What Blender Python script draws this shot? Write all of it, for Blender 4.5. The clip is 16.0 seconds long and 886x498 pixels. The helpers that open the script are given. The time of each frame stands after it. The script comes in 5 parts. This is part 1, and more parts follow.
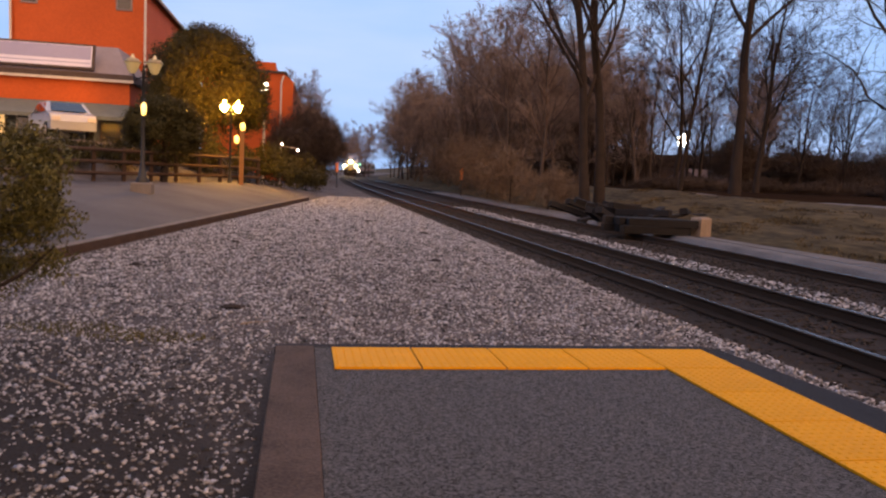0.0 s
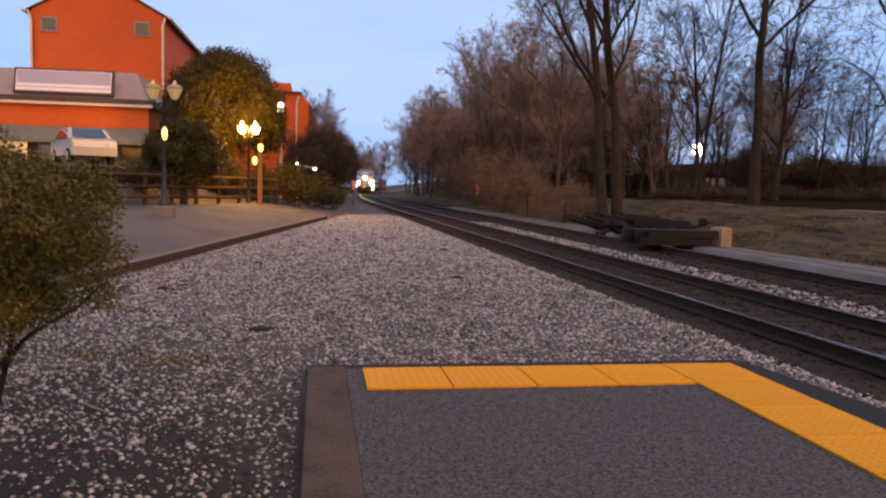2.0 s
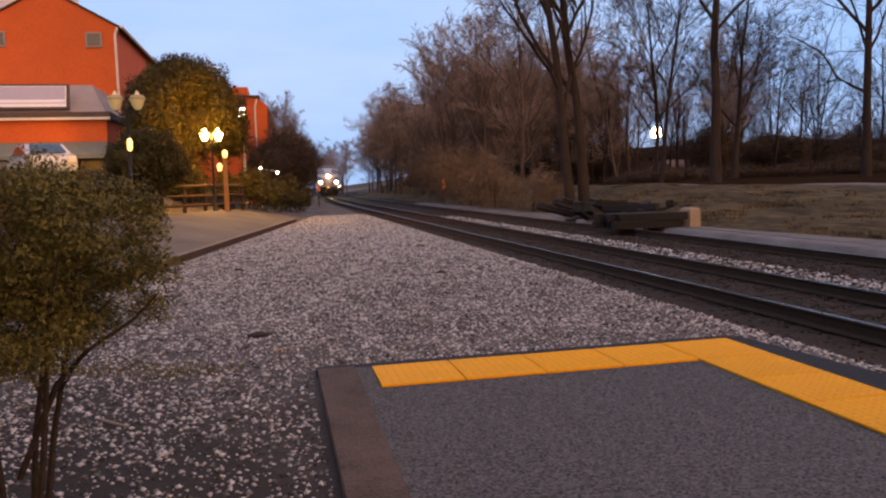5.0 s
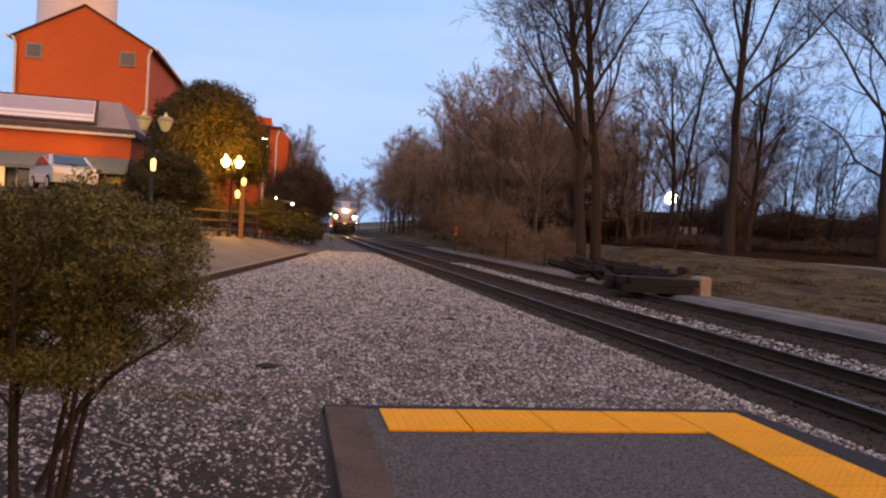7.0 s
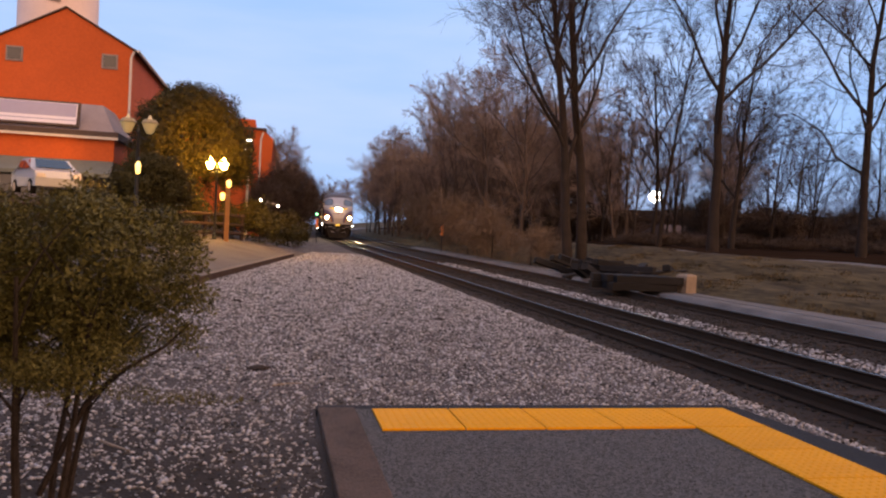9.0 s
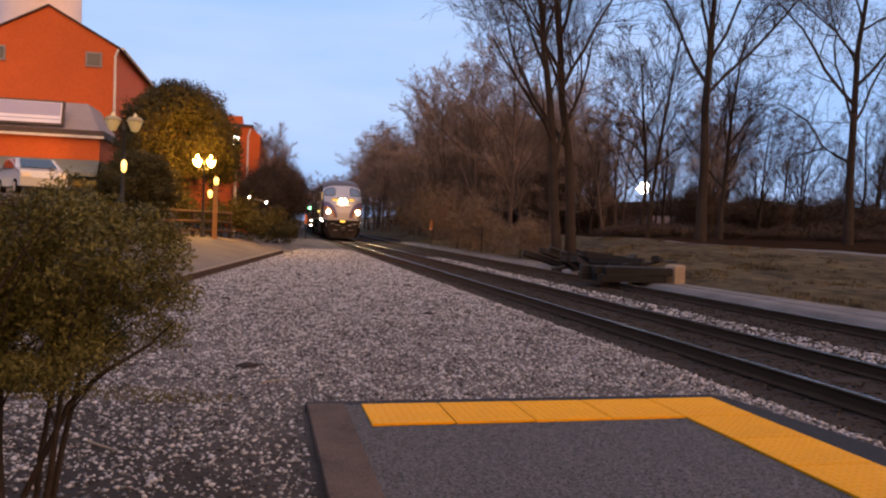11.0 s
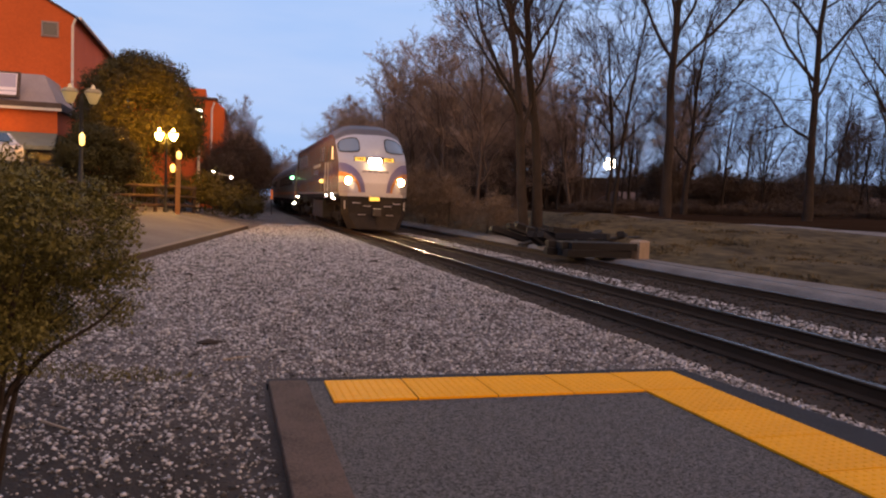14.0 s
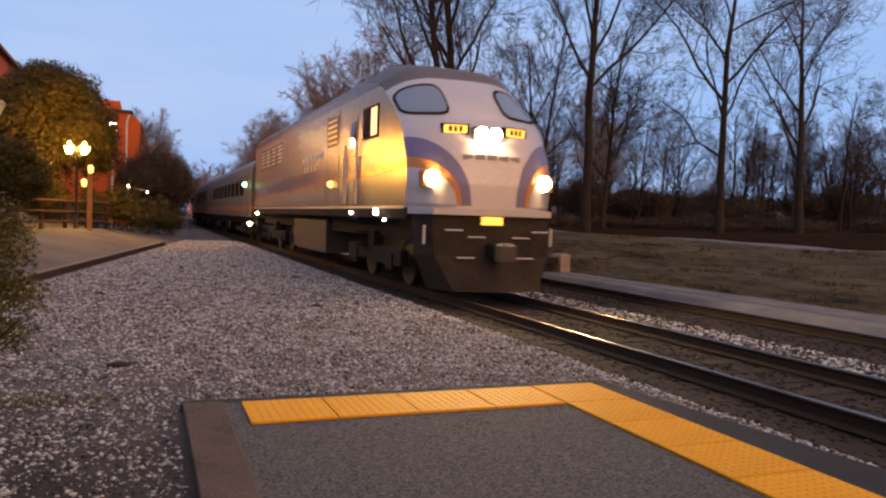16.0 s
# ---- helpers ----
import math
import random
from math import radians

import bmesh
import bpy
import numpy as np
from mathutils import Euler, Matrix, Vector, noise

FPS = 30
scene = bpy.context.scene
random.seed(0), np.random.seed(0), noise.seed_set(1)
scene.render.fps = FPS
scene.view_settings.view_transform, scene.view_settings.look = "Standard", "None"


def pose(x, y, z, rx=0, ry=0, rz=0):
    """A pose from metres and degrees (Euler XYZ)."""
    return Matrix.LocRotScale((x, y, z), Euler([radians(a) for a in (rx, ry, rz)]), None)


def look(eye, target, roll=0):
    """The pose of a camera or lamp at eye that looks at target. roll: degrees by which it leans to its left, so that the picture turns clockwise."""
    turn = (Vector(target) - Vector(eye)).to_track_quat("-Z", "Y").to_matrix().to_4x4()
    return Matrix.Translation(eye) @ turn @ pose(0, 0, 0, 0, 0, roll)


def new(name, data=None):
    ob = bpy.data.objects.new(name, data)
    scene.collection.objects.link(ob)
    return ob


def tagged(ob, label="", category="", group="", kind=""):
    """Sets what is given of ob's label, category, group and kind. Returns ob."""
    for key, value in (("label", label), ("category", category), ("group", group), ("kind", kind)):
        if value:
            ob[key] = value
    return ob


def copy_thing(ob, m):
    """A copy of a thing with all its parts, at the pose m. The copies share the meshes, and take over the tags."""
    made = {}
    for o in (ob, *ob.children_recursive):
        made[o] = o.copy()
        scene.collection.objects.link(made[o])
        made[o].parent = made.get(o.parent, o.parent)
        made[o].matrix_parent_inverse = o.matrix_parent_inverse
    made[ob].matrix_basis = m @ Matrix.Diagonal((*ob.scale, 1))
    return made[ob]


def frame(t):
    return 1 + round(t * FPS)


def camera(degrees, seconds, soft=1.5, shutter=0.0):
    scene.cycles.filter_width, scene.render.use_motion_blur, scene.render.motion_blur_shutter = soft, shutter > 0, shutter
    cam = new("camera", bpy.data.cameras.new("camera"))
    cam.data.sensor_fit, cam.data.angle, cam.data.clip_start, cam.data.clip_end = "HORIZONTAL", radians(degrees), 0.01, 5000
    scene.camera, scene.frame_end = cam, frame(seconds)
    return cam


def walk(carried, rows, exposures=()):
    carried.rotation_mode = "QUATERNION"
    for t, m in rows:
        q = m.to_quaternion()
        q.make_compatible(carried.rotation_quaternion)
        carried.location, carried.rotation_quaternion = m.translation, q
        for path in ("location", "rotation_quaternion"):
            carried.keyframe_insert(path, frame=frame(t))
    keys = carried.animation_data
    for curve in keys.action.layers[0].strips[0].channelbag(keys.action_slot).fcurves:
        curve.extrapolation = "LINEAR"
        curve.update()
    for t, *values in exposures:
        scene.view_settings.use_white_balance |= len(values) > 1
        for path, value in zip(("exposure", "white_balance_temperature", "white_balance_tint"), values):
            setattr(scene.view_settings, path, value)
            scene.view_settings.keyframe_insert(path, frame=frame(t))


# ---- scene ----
cam = camera(60.1, 16.0, soft=2.2, shutter=0.4)
PATH = [
    (0, (-0.254, -5.754, 1.346), (0.114, -3.798, 1.152), 2.8),
    (0.5, (-0.204, -5.752, 1.361), (0.167, -3.794, 1.19), 1.0),
    (1, (-0.147, -5.754, 1.363), (0.18, -3.791, 1.161), 1.5),
    (1.5, (-0.18, -5.762, 1.359), (0.132, -3.798, 1.14), 1.6),
    (2, (-0.349, -5.792, 1.385), (-0.024, -3.825, 1.228), 1.4),
    (2.5, (-0.455, -5.824, 1.389), (-0.105, -3.859, 1.264), 0.8),
    (3, (-0.503, -5.8, 1.378), (-0.139, -3.839, 1.235), 2.2),
    (3.2, (-0.516, -5.821, 1.385), (-0.165, -3.859, 1.227), 2.5),
    (5.3, (-0.694, -5.83, 1.392), (-0.276, -3.882, 1.221), -2.0),
    (5.5, (-0.731, -5.838, 1.381), (-0.284, -3.899, 1.184), -0.3),
    (6, (-0.75, -5.844, 1.411), (-0.335, -3.891, 1.293), 0.8),
    (6.5, (-0.732, -5.854, 1.426), (-0.33, -3.895, 1.397), 2.5),
    (7, (-0.746, -5.856, 1.417), (-0.351, -3.896, 1.365), 3.4),
    (7.5, (-0.766, -5.881, 1.414), (-0.335, -3.929, 1.344), 3.2),
    (8, (-0.79, -5.886, 1.414), (-0.361, -3.933, 1.36), 2.8),
    (8.5, (-0.797, -5.892, 1.417), (-0.367, -3.939, 1.368), 2.9),
    (11, (-0.774, -5.888, 1.416), (-0.316, -3.942, 1.353), 2.0),
    (11.5, (-0.767, -5.899, 1.415), (-0.289, -3.962, 1.274), 2.3),
    (12, (-0.757, -5.889, 1.411), (-0.25, -3.963, 1.221), 2.2),
    (12.5, (-0.747, -5.885, 1.413), (-0.231, -3.961, 1.235), 2.1),
    (13, (-0.739, -5.886, 1.419), (-0.22, -3.96, 1.271), 2.4),
    (13.5, (-0.73, -5.858, 1.421), (-0.203, -3.933, 1.286), 2.5),
    (14, (-0.725, -5.856, 1.417), (-0.185, -3.935, 1.293), 2.1),
    (14.5, (-0.727, -5.843, 1.423), (-0.161, -3.928, 1.309), 2.2),
    (15, (-0.725, -5.831, 1.428), (-0.101, -3.932, 1.35), 2.5),
    (15.5, (-0.712, -5.829, 1.429), (-0.038, -3.947, 1.347), 2.1),
    (16, (-0.686, -5.835, 1.422), (0.039, -3.973, 1.343), 1.9),
]
EXPOSURES = [(0.0, 0.34, 7500, 12), (11.2, 0.32, 7500, 12), (12.2, 0.5, 7500, 12), (12.6, 0.48, 7500, 12), (13.2, 0.3, 7500, 12), (16.0, 0.1, 7500, 12)]
walk(cam, [(t, look(eye, target, roll)) for t, eye, target, roll in PATH], EXPOSURES)

# ---- world and light ----
world = bpy.data.worlds.new("dusk")
scene.world = world
world.use_nodes = True
wn, wl = world.node_tree.nodes, world.node_tree.links
wn.clear()
w_out = wn.new("ShaderNodeOutputWorld")
w_bg = wn.new("ShaderNodeBackground")
w_sky = wn.new("ShaderNodeTexSky")
w_sky.sky_type = "NISHITA"
w_sky.sun_disc = False
w_sky.sun_elevation = radians(4.0)
w_sky.sun_rotation = radians(200.0)
w_sky.altitude = 100
w_sky.ozone_density = 3.0
w_co = wn.new("ShaderNodeTexCoord")
w_map = wn.new("ShaderNodeMapping")
w_map.inputs["Scale"].default_value = (1.3, 1.3, 7.0)
w_noise = wn.new("ShaderNodeTexNoise")
w_noise.inputs["Scale"].default_value = 1.7
w_noise.inputs["Detail"].default_value = 5
w_ramp = wn.new("ShaderNodeValToRGB")
w_ramp.color_ramp.elements[0].position = 0.36
w_ramp.color_ramp.elements[1].position = 0.74
w_ramp.color_ramp.elements[1].color = (0.6, 0.6, 0.6, 1)
w_blue = wn.new("ShaderNodeMix")
w_blue.data_type = "RGBA"
w_blue.inputs["Factor"].default_value = 0.93
w_blue.inputs["B"].default_value = (2.3, 4.0, 7.7, 1)
w_cloud = wn.new("ShaderNodeMix")
w_cloud.data_type = "RGBA"
w_cloud.inputs["B"].default_value = (4.0, 5.0, 7.5, 1)
wl.new(w_co.outputs["Generated"], w_map.inputs["Vector"])
wl.new(w_map.outputs["Vector"], w_noise.inputs["Vector"])
wl.new(w_noise.outputs["Fac"], w_ramp.inputs["Fac"])
wl.new(w_sky.outputs["Color"], w_blue.inputs["A"])
wl.new(w_blue.outputs["Result"], w_cloud.inputs["A"])
wl.new(w_ramp.outputs["Color"], w_cloud.inputs["Factor"])
# warm afterglow low in the west, behind the camera
w_dot = wn.new("ShaderNodeVectorMath")
w_dot.operation = "DOT_PRODUCT"
w_dot.inputs[1].default_value = Vector((0.42, -0.88, 0.22)).normalized()
w_glow = wn.new("ShaderNodeMapRange")
w_glow.interpolation_type = "SMOOTHSTEP"
w_glow.inputs["From Min"].default_value, w_glow.inputs["From Max"].default_value = 0.1, 1.0
w_west = wn.new("ShaderNodeMix")
w_west.data_type = "RGBA"
w_west.inputs["B"].default_value = (15.0, 8.8, 5.8, 1)
wl.new(w_co.outputs["Generated"], w_dot.inputs[0])
wl.new(w_dot.outputs["Value"], w_glow.inputs["Value"])
wl.new(w_glow.outputs["Result"], w_west.inputs["Factor"])
wl.new(w_cloud.outputs["Result"], w_west.inputs["A"])
wl.new(w_west.outputs["Result"], w_bg.inputs["Color"])
wl.new(w_bg.outputs["Background"], w_out.inputs["Surface"])
w_bg.inputs["Strength"].default_value = 0.13

sun = new("sun", bpy.data.lights.new("sun", "SUN"))
sun.data.energy = 0.22
sun.data.angle = radians(30)
sun.data.color = (1.0, 0.72, 0.5)
sun.matrix_world = look((8, -34, 16), (0, 0, 0))


def point_lamp(name, place, power, colour, radius):
    lamp = new(name, bpy.data.lights.new(name, "POINT"))
    lamp.data.energy, lamp.data.color, lamp.data.shadow_soft_size = power, colour, radius
    lamp.location = place
    return lamp


# ---- materials ----
def mat(name, colour, rough=0.8, metal=0.0, vary=0.3, scale=3.0, fine=40.0, bump=0.2, random_tint=0.0, emit=0.0, glow=None, per_island=False, coords="Object", stretch=None):
    m = bpy.data.materials.new(name)
    m.use_nodes = True
    n, l = m.node_tree.nodes, m.node_tree.links
    b = n["Principled BSDF"]
    b.inputs["Roughness"].default_value, b.inputs["Metallic"].default_value = rough, metal
    if metal < 0.05 and rough > 0.55:
        b.inputs["Specular IOR Level"].default_value = 0.15
    co = n.new("ShaderNodeTexCoord")
    big, small = n.new("ShaderNodeTexNoise"), n.new("ShaderNodeTexNoise")
    big.inputs["Scale"].default_value, big.inputs["Detail"].default_value = scale, 4
    small.inputs["Scale"].default_value, small.inputs["Detail"].default_value = fine, 3
    src_co = co.outputs[coords]
    if stretch:
        mp = n.new("ShaderNodeMapping")
        mp.inputs["Scale"].default_value = stretch
        l.new(src_co, mp.inputs["Vector"])
        src_co = mp.outputs["Vector"]
    for t in (big, small):
        l.new(src_co, t.inputs["Vector"])
    mix = n.new("ShaderNodeMath")
    mix.operation = "ADD"
    l.new(big.outputs["Fac"], mix.inputs[0])
    l.new(small.outputs["Fac"], mix.inputs[1])
    last = mix
    if random_tint:
        src = n.new("ShaderNodeNewGeometry") if per_island else n.new("ShaderNodeObjectInfo")
        mul = n.new("ShaderNodeMath")
        mul.operation = "MULTIPLY_ADD"
        mul.inputs[1].default_value = random_tint
        l.new(src.outputs["Random Per Island" if per_island else "Random"], mul.inputs[0])
        l.new(mix.outputs[0], mul.inputs[2])
        off = n.new("ShaderNodeMath")
        off.operation = "SUBTRACT"
        off.inputs[1].default_value = random_tint / 2
        l.new(mul.outputs[0], off.inputs[0])
        last = off
    ramp = n.new("ShaderNodeMapRange")
    ramp.inputs["From Min"].default_value, ramp.inputs["From Max"].default_value = 0.6, 1.4
    ramp.inputs["To Min"].default_value, ramp.inputs["To Max"].default_value = 1 - vary, 1 + vary
    l.new(last.outputs[0], ramp.inputs["Value"])
    tone = n.new("ShaderNodeVectorMath")
    tone.operation = "SCALE"
    tone.inputs[0].default_value = colour
    l.new(ramp.outputs["Result"], tone.inputs["Scale"])
    l.new(tone.outputs["Vector"], b.inputs["Base Color"])
    if bump:
        bp = n.new("ShaderNodeBump")
        bp.inputs["Strength"].default_value = bump
        bp.inputs["Distance"].default_value = 0.02
        l.new(small.outputs["Fac"], bp.inputs["Height"])
        l.new(bp.outputs["Normal"], b.inputs["Normal"])
    if emit:
        b.inputs["Emission Color"].default_value = (*(glow or colour), 1)
        b.inputs["Emission Strength"].default_value = emit
    return m


def glass_mat(name, colour, rough=0.06):
    m = bpy.data.materials.new(name)
    m.use_nodes = True
    b = m.node_tree.nodes["Principled BSDF"]
    b.inputs["Base Color"].default_value = (*colour, 1)
    b.inputs["Roughness"].default_value = rough
    b.inputs["Specular IOR Level"].default_value = 0.8
    return m


def zoned(name, base, zones, rough=0.45, metal=0.3, dirt=0.18):
    """Paint in bands: zones of (colour, plane normal, low, high), each laid over the ones before."""
    m = mat(name, (1, 1, 1), rough, metal, dirt, 0.8, 14, 0.03)
    n, l = m.node_tree.nodes, m.node_tree.links
    b = n["Principled BSDF"]
    tone = next(x for x in n if x.bl_idname == "ShaderNodeVectorMath")
    co = next(x for x in n if x.bl_idname == "ShaderNodeTexCoord")
    rgb = n.new("ShaderNodeRGB")
    rgb.outputs[0].default_value = (*base, 1)
    last = rgb.outputs[0]
    for colour, normal, low, high in zones:
        dot = n.new("ShaderNodeVectorMath")
        dot.operation = "DOT_PRODUCT"
        dot.inputs[1].default_value = normal
        l.new(co.outputs["Object"], dot.inputs[0])
        a, c, mul, mx = n.new("ShaderNodeMath"), n.new("ShaderNodeMath"), n.new("ShaderNodeMath"), n.new("ShaderNodeMix")
        a.operation, c.operation, mul.operation = "GREATER_THAN", "LESS_THAN", "MULTIPLY"
        a.inputs[1].default_value, c.inputs[1].default_value = low, high
        for q in (a, c):
            l.new(dot.outputs["Value"], q.inputs[0])
        l.new(a.outputs[0], mul.inputs[0])
        l.new(c.outputs[0], mul.inputs[1])
        mx.data_type = "RGBA"
        mx.inputs["B"].default_value = (*colour, 1)
        l.new(mul.outputs[0], mx.inputs["Factor"])
        l.new(last, mx.inputs["A"])
        last = mx.outputs["Result"]
    l.new(last, tone.inputs[0])
    l.new(tone.outputs["Vector"], b.inputs["Base Color"])
    return m


M_GROUND = mat("grey ballast bed", (0.105, 0.092, 0.09), 0.95, 0, 0.9, 0.9, 45, 1.0)


def bare_soil(m, soil):
    """Lets dark soil show through the stone bed in patches beside the platform."""
    n, l = m.node_tree.nodes, m.node_tree.links
    b = n["Principled BSDF"]
    paint = b.inputs["Base Color"].links[0].from_socket
    co = next(x for x in n if x.bl_idname == "ShaderNodeTexCoord")
    patch = n.new("ShaderNodeTexNoise")
    patch.inputs["Scale"].default_value, patch.inputs["Detail"].default_value = 1.1, 6
    slope = n.new("ShaderNodeVectorMath")
    slope.operation = "DOT_PRODUCT"
    slope.inputs[1].default_value = (-0.1, -0.16, 0)
    both = n.new("ShaderNodeMath")
    both.operation = "ADD"
    edge = n.new("ShaderNodeMapRange")
    edge.inputs["From Min"].default_value, edge.inputs["From Max"].default_value = 0.3, 0.85
    mix = n.new("ShaderNodeMix")
    mix.data_type = "RGBA"
    mix.inputs["B"].default_value = (*soil, 1)
    l.new(co.outputs["Object"], patch.inputs["Vector"])
    l.new(co.outputs["Object"], slope.inputs[0])
    l.new(patch.outputs["Fac"], both.inputs[0])
    l.new(slope.outputs["Value"], both.inputs[1])
    l.new(both.outputs[0], edge.inputs["Value"])
    l.new(edge.outputs["Result"], mix.inputs["Factor"])
    l.new(paint, mix.inputs["A"])
    l.new(mix.outputs["Result"], b.inputs["Base Color"])


bare_soil(M_GROUND, (0.034, 0.028, 0.025))
M_STONE = mat("limestone ballast", (0.232, 0.232, 0.245), 0.85, 0, 0.85, 4, 30, 0.3, 0.95, per_island=True)
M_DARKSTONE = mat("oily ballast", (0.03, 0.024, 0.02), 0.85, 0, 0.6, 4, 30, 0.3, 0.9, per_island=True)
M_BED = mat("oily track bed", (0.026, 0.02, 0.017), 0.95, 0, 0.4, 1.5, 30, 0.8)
M_STRIP = mat("pale fine gravel", (0.125, 0.116, 0.115), 0.95, 0, 0.5, 1.2, 50, 0.5)
M_GRASS = mat("winter turf", (0.06, 0.043, 0.021), 0.95, 0, 1.0, 1.6, 7, 0.8, stretch=(1, 0.22, 1))
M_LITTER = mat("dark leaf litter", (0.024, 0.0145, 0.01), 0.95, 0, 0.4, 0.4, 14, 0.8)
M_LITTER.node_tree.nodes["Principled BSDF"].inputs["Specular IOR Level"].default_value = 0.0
M_BLADE = mat("dry grass blades", (0.072, 0.052, 0.025), 0.9, 0, 0.9, 1.6, 7, 0, 0.7, per_island=True, stretch=(1, 0.22, 1))
M_ASPHALT = mat("grey asphalt", (0.075, 0.073, 0.074), 0.85, 0, 1.5, 55, 190, 0.6)
# dark asphalt, deepened further to take in the shadow along the platform edge
M_ASPHALT_EDGE = mat("dark asphalt edge and shadow", (0.02, 0.02, 0.023), 0.8, 0, 0.3, 2, 90, 0.4)
M_TIMBER = mat("weathered brown timber", (0.075, 0.052, 0.042), 0.85, 0, 0.6, 3, 60, 0.4)
M_YELLOW = mat("yellow tactile plastic", (0.62, 0.275, 0.004), 0.6, 0, 0.16, 2, 30, 0.05, 0.25)
M_RAIL = mat("worn rail steel", (0.12, 0.072, 0.048), 0.26, 0.8, 0.3, 2, 50, 0.02)
M_RAILSIDE = mat("rusty rail web", (0.032, 0.02, 0.014), 0.9, 0.0, 0.3, 3, 50, 0.3)
M_SLEEPER = mat("creosoted sleeper", (0.028, 0.02, 0.017), 0.9, 0, 0.4, 3, 40, 0.5, 0.4)
M_PAVE = mat("pale concrete paving", (0.095, 0.088, 0.087), 0.9, 0, 0.4, 0.5, 40, 0.3)
M_KERB = mat("concrete kerb", (0.15, 0.13, 0.115), 0.9, 0, 0.4, 2, 40, 0.3)
M_BARK = mat("grey-brown bark", (0.03, 0.023, 0.02), 0.95, 0, 0.4, 2, 25, 0.8)
M_TWIG = mat("reddish twigs", (0.055, 0.04, 0.035), 0.95, 0, 0.3, 2, 25, 0)
# lightened: the headlight's glow on the woods is part of this colour
M_WOODS = mat("brown wood with headlight glow", (0.2, 0.15, 0.124), 0.95, 0, 0.4, 0.3, 9, 0, 0.6)
M_LEAF = mat("olive evergreen leaves", (0.085, 0.078, 0.024), 0.6, 0, 0.4, 2, 20, 0, 0.9, per_island=True)
M_DARKLEAF = mat("dark evergreen leaves", (0.042, 0.037, 0.012), 0.7, 0, 0.35, 1, 20, 0, 0.5, per_island=True)
M_DARKBRUSH = mat("dark winter brush", (0.05, 0.036, 0.028), 0.9, 0, 0.4, 1, 20, 0, 0.9, per_island=True)
M_WOODBARK = mat("dull brown bark", (0.085, 0.064, 0.054), 0.95, 0, 0.4, 0.6, 9, 0.4)
M_BRUSH = mat("brown undergrowth", (0.13, 0.092, 0.064), 0.9, 0, 0.4, 1, 20, 0, 0.9, per_island=True)
M_REDWALL = mat("orange-red painted boards", (0.5, 0.105, 0.032), 0.75, 0, 0.14, 0.5, 8, 0.1)
M_GREYROOF = mat("grey shingle mansard", (0.27, 0.225, 0.225), 0.85, 0, 0.2, 0.8, 14, 0.3)
M_ROOF = mat("dark roofing", (0.09, 0.06, 0.05), 0.9, 0, 0.3, 1, 20, 0.3)
M_TRIM = mat("white trim", (0.6, 0.55, 0.5), 0.6, 0, 0.12)
M_DARKTRIM = mat("dark brown fascia", (0.08, 0.06, 0.055), 0.7, 0, 0.2)
# warm and bright to stand in for afterglow on the tower
M_SILO = mat("stucco tower with afterglow", (0.75, 0.62, 0.6), 0.85, 0, 0.12, 0.5, 12, 0.1)
M_SHOP = mat("grey-green shopfront", (0.12, 0.14, 0.13), 0.5, 0, 0.2)
# weak emission added so the face glows by itself
M_BOARD = mat("pale sign face with added glow", (0.55, 0.52, 0.6), 0.4, 0, 0.06, emit=0.12, glow=(0.8, 0.75, 0.95))
M_BOARDBLUE = mat("blue-grey sign print", (0.3, 0.3, 0.46), 0.4, 0, 0.06)
M_BLACK = mat("black painted iron", (0.02, 0.02, 0.02), 0.5, 0.3, 0.2)
M_FENCE = mat("dark fence wood", (0.055, 0.035, 0.025), 0.85, 0, 0.3, 3, 40, 0.3, 0.4)
M_LOG = mat("black tarred timber", (0.014, 0.013, 0.014), 0.75, 0, 0.4, 2, 30, 0.4, 0.5)
M_BLOCK = mat("tan stone block", (0.23, 0.18, 0.14), 0.9, 0, 0.25, 4, 40, 0.3)
M_WINDOW = glass_mat("dark window glass", (0.02, 0.024, 0.03))
# for the unlit lanterns; a weak warm emission is added to the glass
M_LANTERN = mat("frosted glass with added glow", (0.5, 0.42, 0.24), 0.35, 0, 0.06, emit=0.12, glow=(1.0, 0.7, 0.25))
M_CREAM = mat("tan lantern metal", (0.3, 0.25, 0.15), 0.6, 0, 0.2)
M_SODIUM = mat("lit sodium lantern", (1, 0.7, 0.2), 0.4, emit=130, glow=(1.0, 0.62, 0.12))
M_WHITELAMP = mat("lit white lamp", (1, 1, 1), 0.4, emit=45, glow=(1.0, 0.9, 0.72))
M_WARMLAMP = mat("lit warm bulb", (1, 0.9, 0.6), 0.4, emit=2.2, glow=(1.0, 0.62, 0.14))
M_HEAD = mat("lit headlight", (1, 1, 1), 0.3, emit=900, glow=(1.0, 0.74, 0.42))
M_DITCH = mat("lit ditch light", (1, 1, 1), 0.3, emit=520, glow=(1.0, 0.7, 0.36))
M_GREENLAMP = mat("lit green indicator", (0.4, 1, 0.6), 0.4, emit=9, glow=(0.2, 1.0, 0.45))
M_NUMBER = mat("lit amber number board", (0.7, 0.45, 0.1), 0.4, emit=1.3, glow=(1.0, 0.6, 0.1))
M_ORANGE = mat("orange marker plastic", (0.75, 0.2, 0.04), 0.5)
M_CHROME = mat("bright grab-iron", (0.55, 0.5, 0.45), 0.35, 0.7, 0.1)
M_UNDER = mat("sooty underframe", (0.017, 0.013, 0.01), 0.85, 0.0, 0.4)
# browner than M_UNDER: light off the ground is put into this colour
M_PILOT = mat("black pilot with ground light", (0.028, 0.021, 0.016), 0.8, 0.0, 0.5, 2, 25, 0.2)
M_WHEEL = mat("dark wheel steel", (0.06, 0.05, 0.045), 0.5, 0.6, 0.3)
